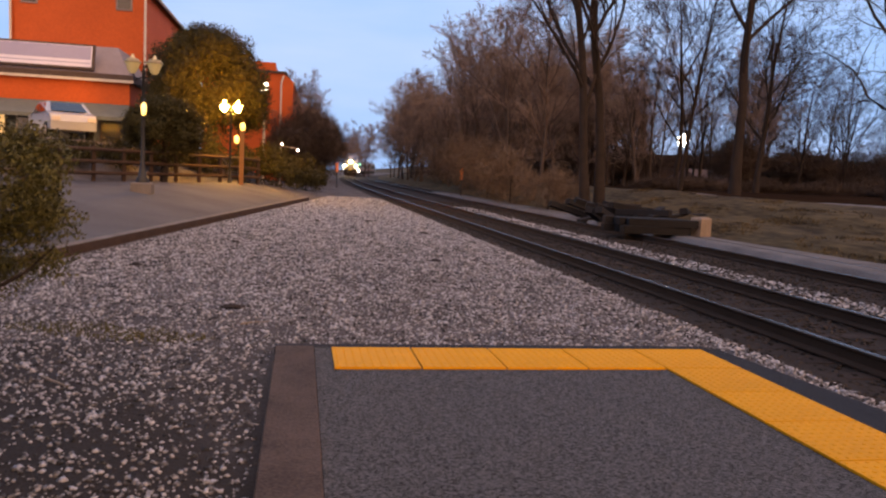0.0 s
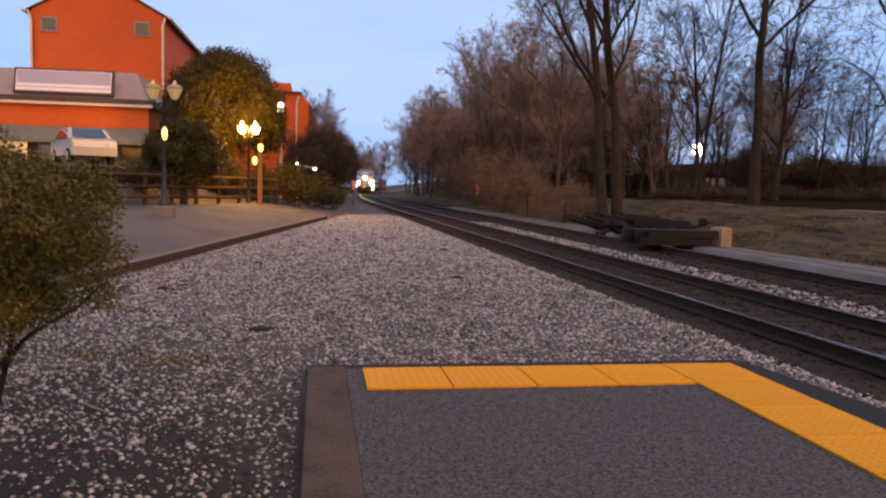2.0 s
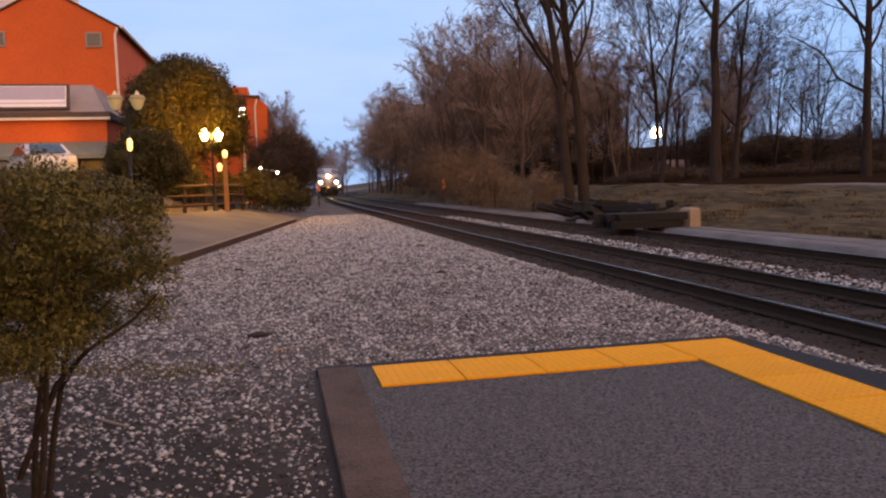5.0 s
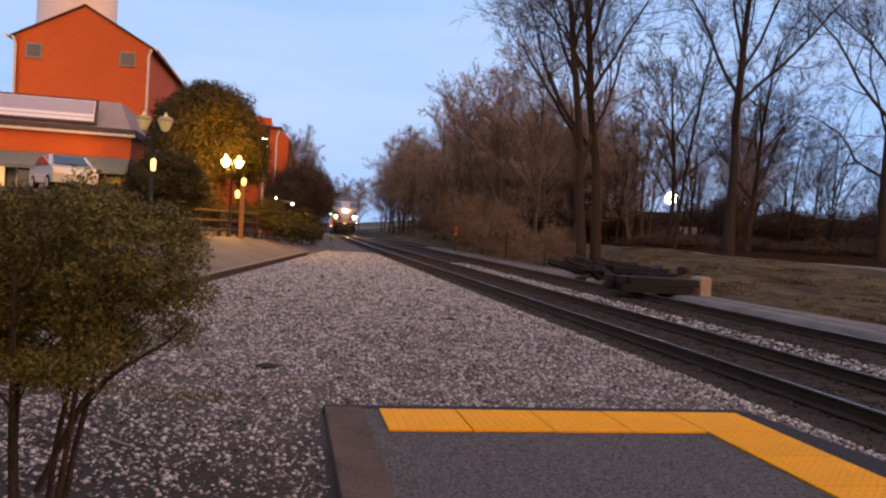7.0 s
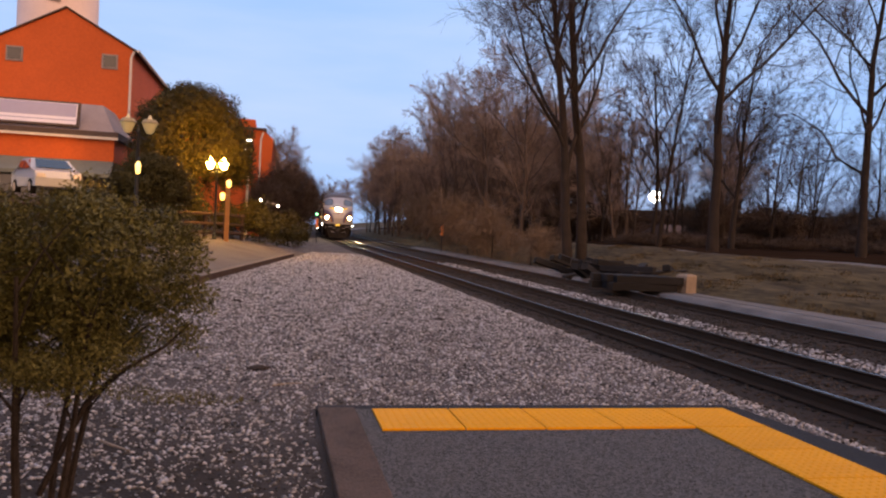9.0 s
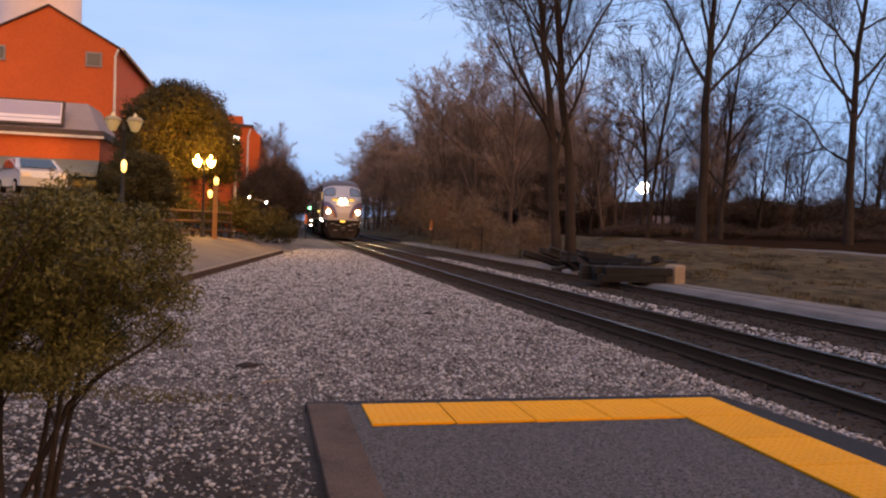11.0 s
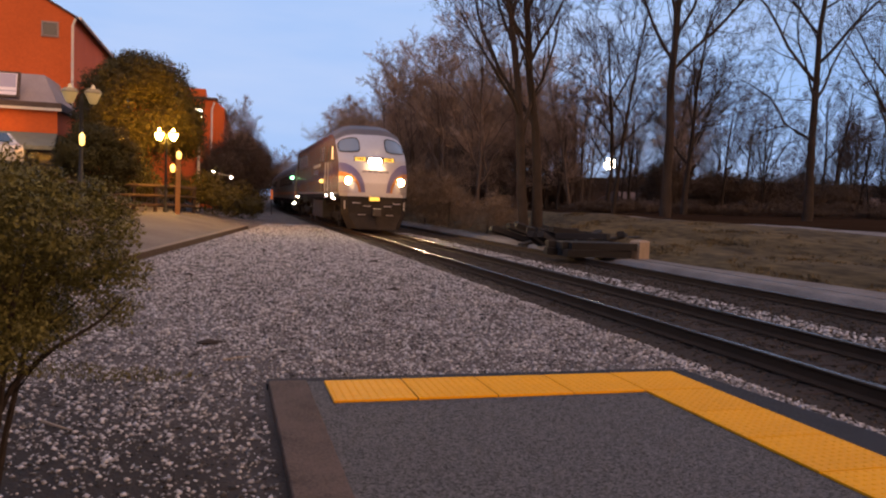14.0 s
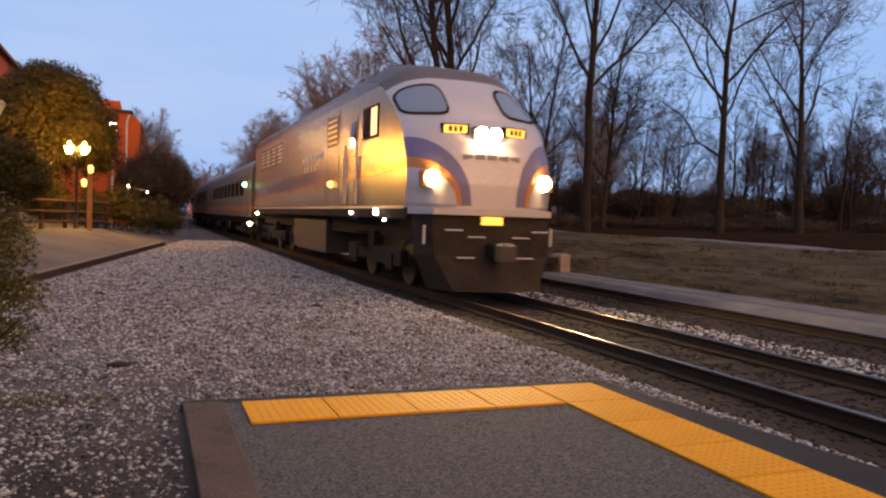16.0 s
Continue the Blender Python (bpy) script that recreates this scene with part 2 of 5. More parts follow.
M_LOCO = zoned("silver loco paint", (0.28, 0.245, 0.19), [
    ((0.4, 0.14, 0.035), (0, 0.02, 1), 2.36, 2.5),
    ((0.085, 0.07, 0.14), (0, 0.02, 1), 2.5, 2.86),
    ((0.07, 0.06, 0.065), (0, 0, 1), 4.15, 9.0),
], 0.25, 0.45)
M_NOSE = mat("silver nose paint", (0.42, 0.385, 0.38), 0.34, 0.3, 0.1, 1, 14, 0.02)
M_EMBLEM = mat("faded grey emblem", (0.24, 0.21, 0.23), 0.4, 0.2, 0.1)
M_NOSEBLUE = mat("slate blue sweep", (0.13, 0.11, 0.2), 0.4, 0.2, 0.1, 1, 14, 0.02)
M_NOSEORANGE = mat("orange sweep", (0.42, 0.16, 0.035), 0.4, 0.1, 0.1, 1, 14, 0.02)
M_LOCOROOF = mat("dark loco roof", (0.1, 0.085, 0.09), 0.6, 0.2, 0.25, 1, 14, 0.05)
M_COACH = zoned("stainless coach side", (0.13, 0.135, 0.115), [((0.42, 0.16, 0.05), (0, 0, 1), 1.5, 1.75), ((0.1, 0.1, 0.16), (0, 0, 1), 3.3, 3.5)], 0.4, 0.6)


# ---- mesh helpers ----
def mesh(name, verts, faces, material=None, smooth=False):
    me = bpy.data.meshes.new(name)
    me.from_pydata([tuple(v) for v in verts], [], faces)
    if smooth:
        me.polygons.foreach_set("use_smooth", [True] * len(me.polygons))
    if material:
        me.materials.append(material)
    me.update()
    return me


def thing(name, label, category, place=(0, 0, 0), group="", kind="", rz=0.0):
    ob = new(name)
    ob.matrix_basis = pose(*place, 0, 0, rz)
    return tagged(ob, label, category, group, kind)


def part(name, me, parent=None, label="", place=None):
    ob = new(name, me)
    if parent:
        ob.parent = parent
    if place:
        ob.matrix_basis = pose(*place) if len(place) <= 6 else place
    if label:
        tagged(ob, label)
    return ob


class Soup:
    """Collects boxes, tubes and sheets into one mesh."""

    def __init__(self):
        self.v, self.f = [], []

    def add(self, verts, faces):
        k = len(self.v)
        self.v += [tuple(p) for p in verts]
        self.f += [tuple(i + k for i in q) for q in faces]
        return self

    def box(self, x0, x1, y0, y1, z0, z1, m=None):
        p = [Vector((x, y, z)) for z in (z0, z1) for y in (y0, y1) for x in (x0, x1)]
        if m:
            p = [m @ q for q in p]
        return self.add(p, [(0, 2, 3, 1), (4, 5, 7, 6), (0, 1, 5, 4), (2, 6, 7, 3), (0, 4, 6, 2), (1, 3, 7, 5)])

    def chamfer(self, x0, x1, y0, y1, z0, z1, c):
        """A box with its upper edges bevelled."""
        lo = [(x0, y0, z0), (x1, y0, z0), (x1, y1, z0), (x0, y1, z0)]
        mid = [(x, y, z1 - c) for x, y, _ in lo]
        up = [(x0 + c, y0 + c, z1), (x1 - c, y0 + c, z1), (x1 - c, y1 - c, z1), (x0 + c, y1 - c, z1)]
        f = [(3, 2, 1, 0), (8, 9, 10, 11)]
        for i in range(4):
            j = (i + 1) % 4
            f += [(i, j, 4 + j, 4 + i), (4 + i, 4 + j, 8 + j, 8 + i)]
        return self.add(lo + mid + up, f)

    def tube(self, pts, radii, sides=8, cap=True):
        pts = [Vector(p) for p in pts]
        rings = []
        for i, p in enumerate(pts):
            d = (pts[min(i + 1, len(pts) - 1)] - pts[max(i - 1, 0)]).normalized()
            a = d.orthogonal().normalized()
            b = d.cross(a)
            r = radii[i] if hasattr(radii, "__len__") else radii
            rings.append([p + r * (math.cos(2 * math.pi * k / sides) * a + math.sin(2 * math.pi * k / sides) * b) for k in range(sides)])
        f = []
        for i in range(len(pts) - 1):
            for k in range(sides):
                j = (k + 1) % sides
                f.append((i * sides + k, i * sides + j, (i + 1) * sides + j, (i + 1) * sides + k))
        if cap:
            f += [tuple(range(sides))[::-1], tuple(range((len(pts) - 1) * sides, len(pts) * sides))]
        return self.add([q for r in rings for q in r], f)

    def lathe(self, profile, x=0, y=0, sides=16):
        v, f = [], []
        for r, z in profile:
            v += [(x + r * math.cos(2 * math.pi * k / sides), y + r * math.sin(2 * math.pi * k / sides), z) for k in range(sides)]
        for i in range(len(profile) - 1):
            for k in range(sides):
                j = (k + 1) % sides
                f.append((i * sides + k, i * sides + j, (i + 1) * sides + j, (i + 1) * sides + k))
        return self.add(v, f)

    def done(self, name, material, smooth=False):
        return mesh(name, self.v, self.f, material, smooth)


def box_mesh(name, x0, x1, y0, y1, z0, z1, material, c=0.0):
    s = Soup()
    s.chamfer(x0, x1, y0, y1, z0, z1, c) if c else s.box(x0, x1, y0, y1, z0, z1)
    return s.done(name, material)


# ---- lie of the land ----
def track_x(y):
    """Centre line of the near track."""
    return 5.33 + (0.00035 * (y - 45) ** 2 if y > 45 else 0.0)


def kerb_x(y):
    return -3.21 + 0.160 * (y - 7.5)


def smooth(a, b, v):
    t = min(1.0, max(0.0, (v - a) / (b - a)))
    return t * t * (3 - 2 * t)


def land(x, y):
    u = x - track_x(y) + 5.33
    z = -0.07 - 0.11 * smooth(3.5, 4.15, u) + 0.1 * smooth(9.5, 10.6, u)
    rise = 1.05 + 0.1 * smooth(0, 30, y)
    z += rise * (0.38 * smooth(10.9, 12.3, u + 0.35 * noise.noise((0, y * 0.25, 1))) + 0.62 * smooth(12.6, 15.5, u + 0.5 * noise.noise((0, y * 0.18, 7))))
    z += (0.1 * noise.noise((x * 0.9, y * 0.14, 0)) + 0.05 * noise.noise((x * 2.1, y * 0.5, 3))) * smooth(11, 13, u)
    z += 0.75 * smooth(17, 70, u) + 2.2 * smooth(60, 190, u)
    z += 20 * smooth(130, 600, math.hypot(x, y)) * smooth(12, 50, u)
    left = kerb_x(y) - x
    z += (0.16 + 0.42 * smooth(0.4, 3.5, left)) * smooth(0.1, 0.9, left) * smooth(4, 9, y) * smooth(44, 30, y)
    behind = -0.86 * (x + 9.6) + 0.51 * (y - 19.2)
    z += 1.55 * smooth(0.4, 4.8, behind) * smooth(0, 3, left) * smooth(60, 44, y) * smooth(-1.5, -4.5, x)
    return z


def land_sheet():
    xs = sorted({*np.arange(-12, 24, 0.4).round(2), *np.arange(-60, -12, 6.0), *np.arange(24, 80, 7.0), -2500, -900, -300, -120, 120, 250, 700, 2500})
    ys = sorted({*np.arange(-8, 40, 0.7).round(2), *np.arange(40, 170, 5.0), *np.arange(-60, -8, 8.0), -2500, -600, -150, 220, 400, 1200, 2600})
    v = [(x, y, land(x, y)) for y in ys for x in xs]
    nx = len(xs)
    f = [(j * nx + i, j * nx + i + 1, (j + 1) * nx + i + 1, (j + 1) * nx + i) for j in range(len(ys) - 1) for i in range(nx - 1)]
    me = mesh("ground", v, f, M_GROUND, True)
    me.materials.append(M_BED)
    me.materials.append(M_STRIP)
    me.materials.append(M_GRASS)
    me.materials.append(M_LITTER)
    for p in me.polygons:
        x, y, _ = p.center
        u = x - track_x(y) + 5.33
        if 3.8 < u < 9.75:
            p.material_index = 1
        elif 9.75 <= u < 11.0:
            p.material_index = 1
        elif 15.5 < u < 15.9:
            p.material_index = 2
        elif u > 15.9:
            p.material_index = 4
        elif u >= 11.0 or u < -14:
            p.material_index = 3
    tagged(new("ground", me), "grey gravel ground with dark track bed and tan turf bank", "ground", kind="structure")


land_sheet()


def stones(name, n, place, size, material, label):
    """n loose stones as one mesh: squashed, turned octahedra."""
    rng = np.random.default_rng(7)
    base = np.array([(1, 0, 0), (0, 1, 0), (-1, 0, 0), (0, -1, 0), (0, 0, 1), (0, 0, -1)], float)
    tri = np.array([(0, 1, 4), (1, 2, 4), (2, 3, 4), (3, 0, 4), (1, 0, 5), (2, 1, 5), (3, 2, 5), (0, 3, 5)])
    pts = place(rng, n)
    n = len(pts)
    r = size(rng, pts)
    jit = base[None] * (1 + 0.5 * (rng.random((n, 6, 3)) - 0.5)) + 0.35 * (rng.random((n, 6, 3)) - 0.5)
    jit[:, :, 2] *= 0.62
    ang = rng.random(n) * 6.283
    tilt = (rng.random(n) - 0.5) * 1.2
    c, s = np.cos(ang)[:, None], np.sin(ang)[:, None]
    ct, st = np.cos(tilt)[:, None], np.sin(tilt)[:, None]
    x, y, z = jit[:, :, 0], jit[:, :, 1], jit[:, :, 2]
    y, z = ct * y - st * z, st * y + ct * z
    x, y = c * x - s * y, s * x + c * y
    v = np.stack([x, y, z], -1) * r[:, None, None] + pts[:, None, :]
    f = (tri[None] + (6 * np.arange(n))[:, None, None]).reshape(-1, 3)
    me = bpy.data.meshes.new(name)
    me.vertices.add(6 * n)
    me.vertices.foreach_set("co", v.reshape(-1))
    me.loops.add(24 * n)
    me.loops.foreach_set("vertex_index", f.reshape(-1).astype(np.int32))
    me.polygons.add(8 * n)
    me.polygons.foreach_set("loop_start", np.arange(0, 24 * n, 3, dtype=np.int32))
    me.update(calc_edges=True)
    me.materials.append(material)
    return tagged(new(name, me), label, "gravel", kind="stuff")


def scatter(x_low, x_high, y0, y1, power, keep):
    """Random places, denser near y0, laid on the land."""
    def place(rng, n):
        y = y0 + (y1 - y0) * rng.random(n) ** power
        x = np.array([rng.uniform(x_low(b), x_high(b)) for b in y])
        return np.array([(a, b, land(a, b) + 0.004) for a, b in zip(x, y) if keep(a, b)])
    return place


def off_platform(x, y):
    return not (-0.45 < x < 3.36 + max(0, -0.13 * y) and y < 0.2)


def thinned(x, y):
    """Stones lie thinly where soil shows beside the platform."""
    bare = 0.45 * noise.noise((x * 0.9, y * 0.9, 2)) + 0.35 * noise.noise((x * 2.6, y * 2.6, 5)) - 0.1 * (x + 1) - 0.16 * y
    return off_platform(x, y) and random.random() > 0.66 * smooth(-0.1, 0.75, bare)


stones("gravel", 165000, scatter(lambda y: max(-4.5, kerb_x(y) + 0.1), lambda y: 3.95, -4.5, 34, 1.9, thinned),
       lambda rng, p: (0.0065 + 0.015 * rng.random(len(p)) ** 2.6) * (1 + 0.045 * (p[:, 1] + 5)), M_STONE, "loose grey-white limestone gravel beside the platform")
stones("gravel", 16000, scatter(lambda y: -4.6, lambda y: -0.45, -14.0, -4.5, 1.0, thinned),
       lambda rng, p: 0.0065 + 0.015 * rng.random(len(p)) ** 2.6, M_STONE, "loose grey-white limestone gravel along the platform")
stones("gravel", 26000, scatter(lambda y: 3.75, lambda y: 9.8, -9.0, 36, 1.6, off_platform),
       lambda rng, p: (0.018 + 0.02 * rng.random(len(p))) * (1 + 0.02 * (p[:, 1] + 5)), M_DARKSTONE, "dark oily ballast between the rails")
stones("gravel", 5000, scatter(lambda y: 6.75, lambda y: 7.6, -4.5, 30, 1.5, off_platform),
       lambda rng, p: (0.018 + 0.02 * rng.random(len(p))) * (1 + 0.02 * (p[:, 1] + 5)), M_STONE, "pale gravel between the two tracks")

# ---- tracks ----
def rail_run(name, offset, label):
    ys = [-60, -20, *range(-8, 46, 6), *range(50, 230, 8)]
    prof = [(-0.07, -0.16), (0.07, -0.16), (0.07, -0.145), (0.012, -0.12), (0.012, -0.04), (0.036, -0.025), (0.036, -0.006), (0.026, 0.0), (-0.026, 0.0), (-0.036, -0.006), (-0.036, -0.025), (-0.012, -0.04), (-0.012, -0.12), (-0.07, -0.145)]
    k = len(prof)
    v = [(track_x(y) + offset + a, y, b) for y in ys for a, b in prof]
    f = [(j * k + i, j * k + (i + 1) % k, (j + 1) * k + (i + 1) % k, (j + 1) * k + i) for j in range(len(ys) - 1) for i in range(k)]
    me = mesh(name, v, f, M_RAILSIDE)
    me.materials.append(M_RAIL)
    for i, p in enumerate(me.polygons):
        if i % k in (6, 7, 8):
            p.material_index = 1
    return tagged(new(name, me), label, "rail", "rails of the two tracks", kind="structure")


for off in (-0.735, 0.735, 3.47, 4.94):
    rail_run("rail", off, "rusty steel rail with a worn bright top")

sleeper_me = Soup().chamfer(-1.3, 1.3, -0.11, 0.11, -0.3, -0.15, 0.012).done("sleeper", M_SLEEPER)
for track, c in ((0, 0.0), (1, 4.205)):
    for i in range(110):
        y = -6 + 0.53 * i
        ob = new("sleeper", sleeper_me)
        ob.matrix_basis = pose(track_x(y) + c + random.uniform(-0.04, 0.04), y, random.uniform(-0.04, -0.015), 0, 0, random.uniform(-1.2, 1.2))
        tagged(ob, "dark creosoted wooden sleeper", "sleeper", "sleepers under the rails", "structure")

def pale_strip():
    """Fines spread flush over the outer rail, feathering into the turf."""
    ys = [-12 + 1.1 * i for i in range(60)]
    s = Soup()
    for y in ys:
        x0 = track_x(y) + 4.36 + 0.05 * noise.noise((y * 0.9, 0, 0))
        x1 = track_x(y) + max(5.35, 6.15 - 0.075 * (y - 3)) + 0.1 * noise.noise((y * 0.7, 5, 0))
        s.v += [(x0 - 0.1, y, -0.2), (x0, y, -0.02), (x0 + 0.15, y, -0.006), (x1, y, 0.0), (x1 + 0.25, y, -0.12)]
    n = len(ys)
    s.f = [(j * 5 + i, j * 5 + i + 1, j * 5 + i + 6, j * 5 + i + 5) for j in range(n - 1) for i in range(4)]
    tagged(new("path", s.done("path", M_STRIP, True)), "pale fine-gravel strip between the far track and the bank", "path", kind="structure")


pale_strip()

# ---- platform ----
def platform():
    T = 0.61
    base = thing("platform", "low grey asphalt platform end with yellow tactile edge", "platform", kind="structure")
    s = Soup().box(-0.12, 3.06, -16, 0.05, -0.2, -0.012)
    part("paving", s.done("paving", M_ASPHALT), base)
    # sloping asphalt skirt on the track side and a narrow one across the end
    sk = Soup()
    sk.add([(3.06, 0.05, -0.01), (3.06, -16, -0.01), (4.2, -16, -0.07), (3.66, -2.6, -0.05), (3.3, 0.19, -0.035), (3.06, 0.05, -0.25), (3.06, -16, -0.25), (4.2, -16, -0.25), (3.66, -2.6, -0.25), (3.3, 0.19, -0.25)],
           [(0, 4, 3, 2, 1), (4, 9, 8, 3), (3, 8, 7, 2)])
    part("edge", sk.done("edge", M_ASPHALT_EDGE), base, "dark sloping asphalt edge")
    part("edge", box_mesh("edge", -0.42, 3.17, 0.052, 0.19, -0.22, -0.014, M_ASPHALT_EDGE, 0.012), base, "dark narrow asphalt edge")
    for i in range(5):
        part("border_board", box_mesh("border_board", -0.41, -0.123, -0.0 - 3.0 * (i + 1), 0.045 - 3.0 * i, -0.2, 0.004, M_TIMBER, 0.008), base, "worn brown timber border board")
    # tactile tiles: domes in a square grid
    s = Soup().chamfer(0.005, T - 0.007, 0.005, T - 0.007, -0.012, 0.004, 0.003)
    for i in range(10):
        for j in range(10):
            x, y = 0.03 + i * 0.0605, 0.03 + j * 0.0605
            ring = [(x + r * math.cos(a), y + r * math.sin(a), z) for r, z in ((0.013, 0.004), (0.008, 0.0085)) for a in (0.8, 2.37, 3.94, 5.5)]
            s.add(ring, [(0, 1, 5, 4), (1, 2, 6, 5), (2, 3, 7, 6), (3, 0, 4, 7), (4, 5, 6, 7)])
    tile = s.done("tactile_tile", M_YELLOW)
    for i in range(5):
        part("tactile_tile", tile, base, place=(i * T, -T, random.uniform(0, 0.002)))
    for i in range(1, 24):
        part("tactile_tile", tile, base, place=(4 * T, -(i + 1) * T, random.uniform(0, 0.002)))


platform()


# ---- left side: paving, kerb, fence ----
def left_side():
    ys = [4.1 + 0.8 * i for i in range(31)]
    v, f = [], []
    for y in ys:
        k = kerb_x(y)
        for d in (0.14, 0.6, 1.1, 1.7, 2.4, 3.1, 3.8):
            v.append((k - d, y + d * 0.1, max(land(k - d, y + d * 0.1), 0.02) + 0.03))
    for j in range(len(ys) - 1):
        for i in range(6):
            a = j * 7 + i
            f.append((a + 1, a, a + 7, a + 8))
    tagged(new("pavement", mesh("pavement", v, f, M_PAVE, True)), "pale concrete paved lot sloping up to the fence", "pavement", kind="structure")
    s = Soup()
    v = [(kerb_x(y) + a, y, b) for y in ys for a, b in ((-0.16, -0.2), (-0.16, 0.085), (-0.02, 0.09), (0.0, 0.075), (0.0, -0.2))]
    f = [(j * 5 + i, j * 5 + i + 1, j * 5 + i + 6, j * 5 + i + 5) for j in range(len(ys) - 1) for i in range(4)]
    s.add(v, f)
    edging = s.done("kerb", M_KERB)
    # dark face under a pale top: light along the kerb edge is painted in
    edging.materials.append(M_FENCE)
    for i, q in enumerate(edging.polygons):
        if i % 4 == 3:
            q.material_index = 1
    tagged(new("kerb", edging), "low worn kerb along the gravel, its lit top and dark face painted in", "kerb", kind="structure")


left_side()


def fence():
    a, b = Vector((-9.6, 19.2, 0)), Vector((-2.3, 31.5, 0))
    base = thing("fence", "dark wooden post and rail fence beside the lot", "fence")
    n = 11
    pts = [a.lerp(b, i / (n - 1)) for i in range(n)]
    pts = [Vector((p.x, p.y, land(p.x, p.y))) for p in pts]
    post = Soup().chamfer(-0.06, 0.06, -0.06, 0.06, -0.2, 1.25, 0.02).done("post", M_FENCE)
    for p in pts:
        part("post", post, base, place=(p.x, p.y, p.z, 0, 0, 30))
    for p, q in zip(pts, pts[1:]):
        for h in (0.3, 0.7, 1.12):
            s = Soup().tube([p + Vector((0.07, -0.05, h)), q + Vector((0.07, -0.05, h))], 0.065, 6)
            part("rail", s.done("rail", M_FENCE), base)


fence()


# unseen wall added behind and beside the camera: closes the place, shades near gravel
tagged(new("shade_wall", box_mesh("shade_wall", -5.2, -4.7, -24, -1.2, -0.3, 7.0, M_KERB)), "plain grey wall added out of view to shade the gravel", "wall", kind="structure")


# ---- buildings ----
def quad_wall(name, pts, thick, material):
    """An upright wall from a plan line and an outline of (along, height), with thickness."""
    (x0, y0), (x1, y1), outline = pts
    d = Vector((x1 - x0, y1 - y0, 0)).normalized()
    nrm = Vector((d.y, -d.x, 0))
    o = Vector((x0, y0, 0))
    front = [o + d * a + Vector((0, 0, h)) for a, h in outline]
    back = [p - nrm * thick for p in front]
    k = len(front)
    f = [tuple(range(k)), tuple(range(2 * k - 1, k - 1, -1))] + [(i, k + i, k + (i + 1) % k, (i + 1) % k) for i in range(k)]
    return mesh(name, front + back, f, material)


def mill():
    base = thing("mill_building", "orange-red gabled mill building with white trim and pale tower", "building")
    x0, x1, y, ez, rz = -15.65, -8.8, 39.2, 10.45, 12.35
    w = x1 - x0
    back = 21.0
    part("wall", quad_wall("wall", ((x0, y), (x1, y), [(0, 0), (w, 0), (w, ez), (w / 2, rz), (0, ez)]), 0.25, M_REDWALL), base, "orange-red board gable wall")
    part("wall", quad_wall("wall", ((x1, y + 0.25), (x1, y + back), [(0, 0), (back, 0), (back, ez), (0, ez)]), 0.25, M_REDWALL), base)
    part("wall", quad_wall("wall", ((x0, y + back), (x0, y + 0.25), [(0, 0), (back, 0), (back, ez), (0, ez)]), 0.25, M_REDWALL), base)
    xm = (x0 + x1) / 2
    for sx, e in ((1, x1), (-1, x0)):
        o = 0.2 * sx
        v = [(xm, y - 0.12, rz + 0.03), (xm, y + back, rz + 0.03), (e + o, y + back, ez - 0.08), (e + o, y - 0.12, ez - 0.08)]
        v += [(a, b, c + 0.08) for a, b, c in v]
        part("roof", mesh("roof", v, [(0, 1, 2, 3), (7, 6, 5, 4), (0, 4, 5, 1), (1, 5, 6, 2), (2, 6, 7, 3), (3, 7, 4, 0)], M_ROOF), base, "dark low-pitched roof")
        s = Soup().tube([(e + 0.1 * sx, y - 0.12, ez - 0.1), (e - 0.05 * sx, y - 0.12, ez - 0.5), (e - 0.05 * sx, y - 0.12, 5.6)], 0.07, 6)
        part("downpipe", s.done("downpipe", M_TRIM), base, "white downpipe")
        s = Soup().tube([(e + 0.34 * sx, y - 0.3, ez - 0.1), (e + 0.34 * sx, y + back, ez - 0.1)], 0.08, 6)
        part("gutter", s.done("gutter", M_TRIM), base)
    for wx, wz in ((-14.7, 9.7), (-9.95, 9.7)):
        win = part("window", box_mesh("window", -0.42, 0.42, -0.04, 0.04, -0.4, 0.4, M_GREYROOF), base, "small grey square window", place=(wx, y - 0.03, wz))
        part("pane", box_mesh("pane", -0.33, 0.33, -0.06, -0.045, -0.31, 0.31, M_WINDOW), win)
    # tower behind the ridge
    s = Soup().lathe([(2.25, 8), (2.25, 26)], xm - 2.1, y + 6.5, 28)
    part("tower", s.done("tower", M_SILO, True), base, "pale round concrete tower")
    part("window", box_mesh("window", xm - 2.15, xm - 1.45, y + 4.2, y + 4.4, 13.75, 15.6, M_GREYROOF), base, "dark tower opening")
    # mansard with sign, fascia and shop front
    yl = y - 5.0
    xa, xb = -24.0, -8.6
    v = [(xa, yl, 5.35), (xb, yl, 5.35), (xb - 0.9, yl + 1.6, 6.85), (xa, yl + 1.6, 6.85), (xb, yl + 5.2, 5.35), (xb - 0.9, yl + 5.2, 6.85), (xa, yl + 5.2, 6.85)]
    part("roof", mesh("roof", v, [(0, 1, 2, 3), (1, 4, 5, 2), (3, 2, 5, 6)], M_GREYROOF), base, "grey shingled mansard roof")
    part("fascia", box_mesh("fascia", xa, xb + 0.2, yl - 0.2, yl + 5, 5.02, 5.36, M_DARKTRIM), base, "dark fascia")
    part("trim", box_mesh("trim", xa, xb + 0.22, yl - 0.26, yl - 0.205, 4.98, 5.1, M_TRIM), base, "white trim strip")
    part("wall", box_mesh("wall", xa, xb, yl, yl + 5, 3.95, 5.0, M_REDWALL), base, "orange-red signband wall")
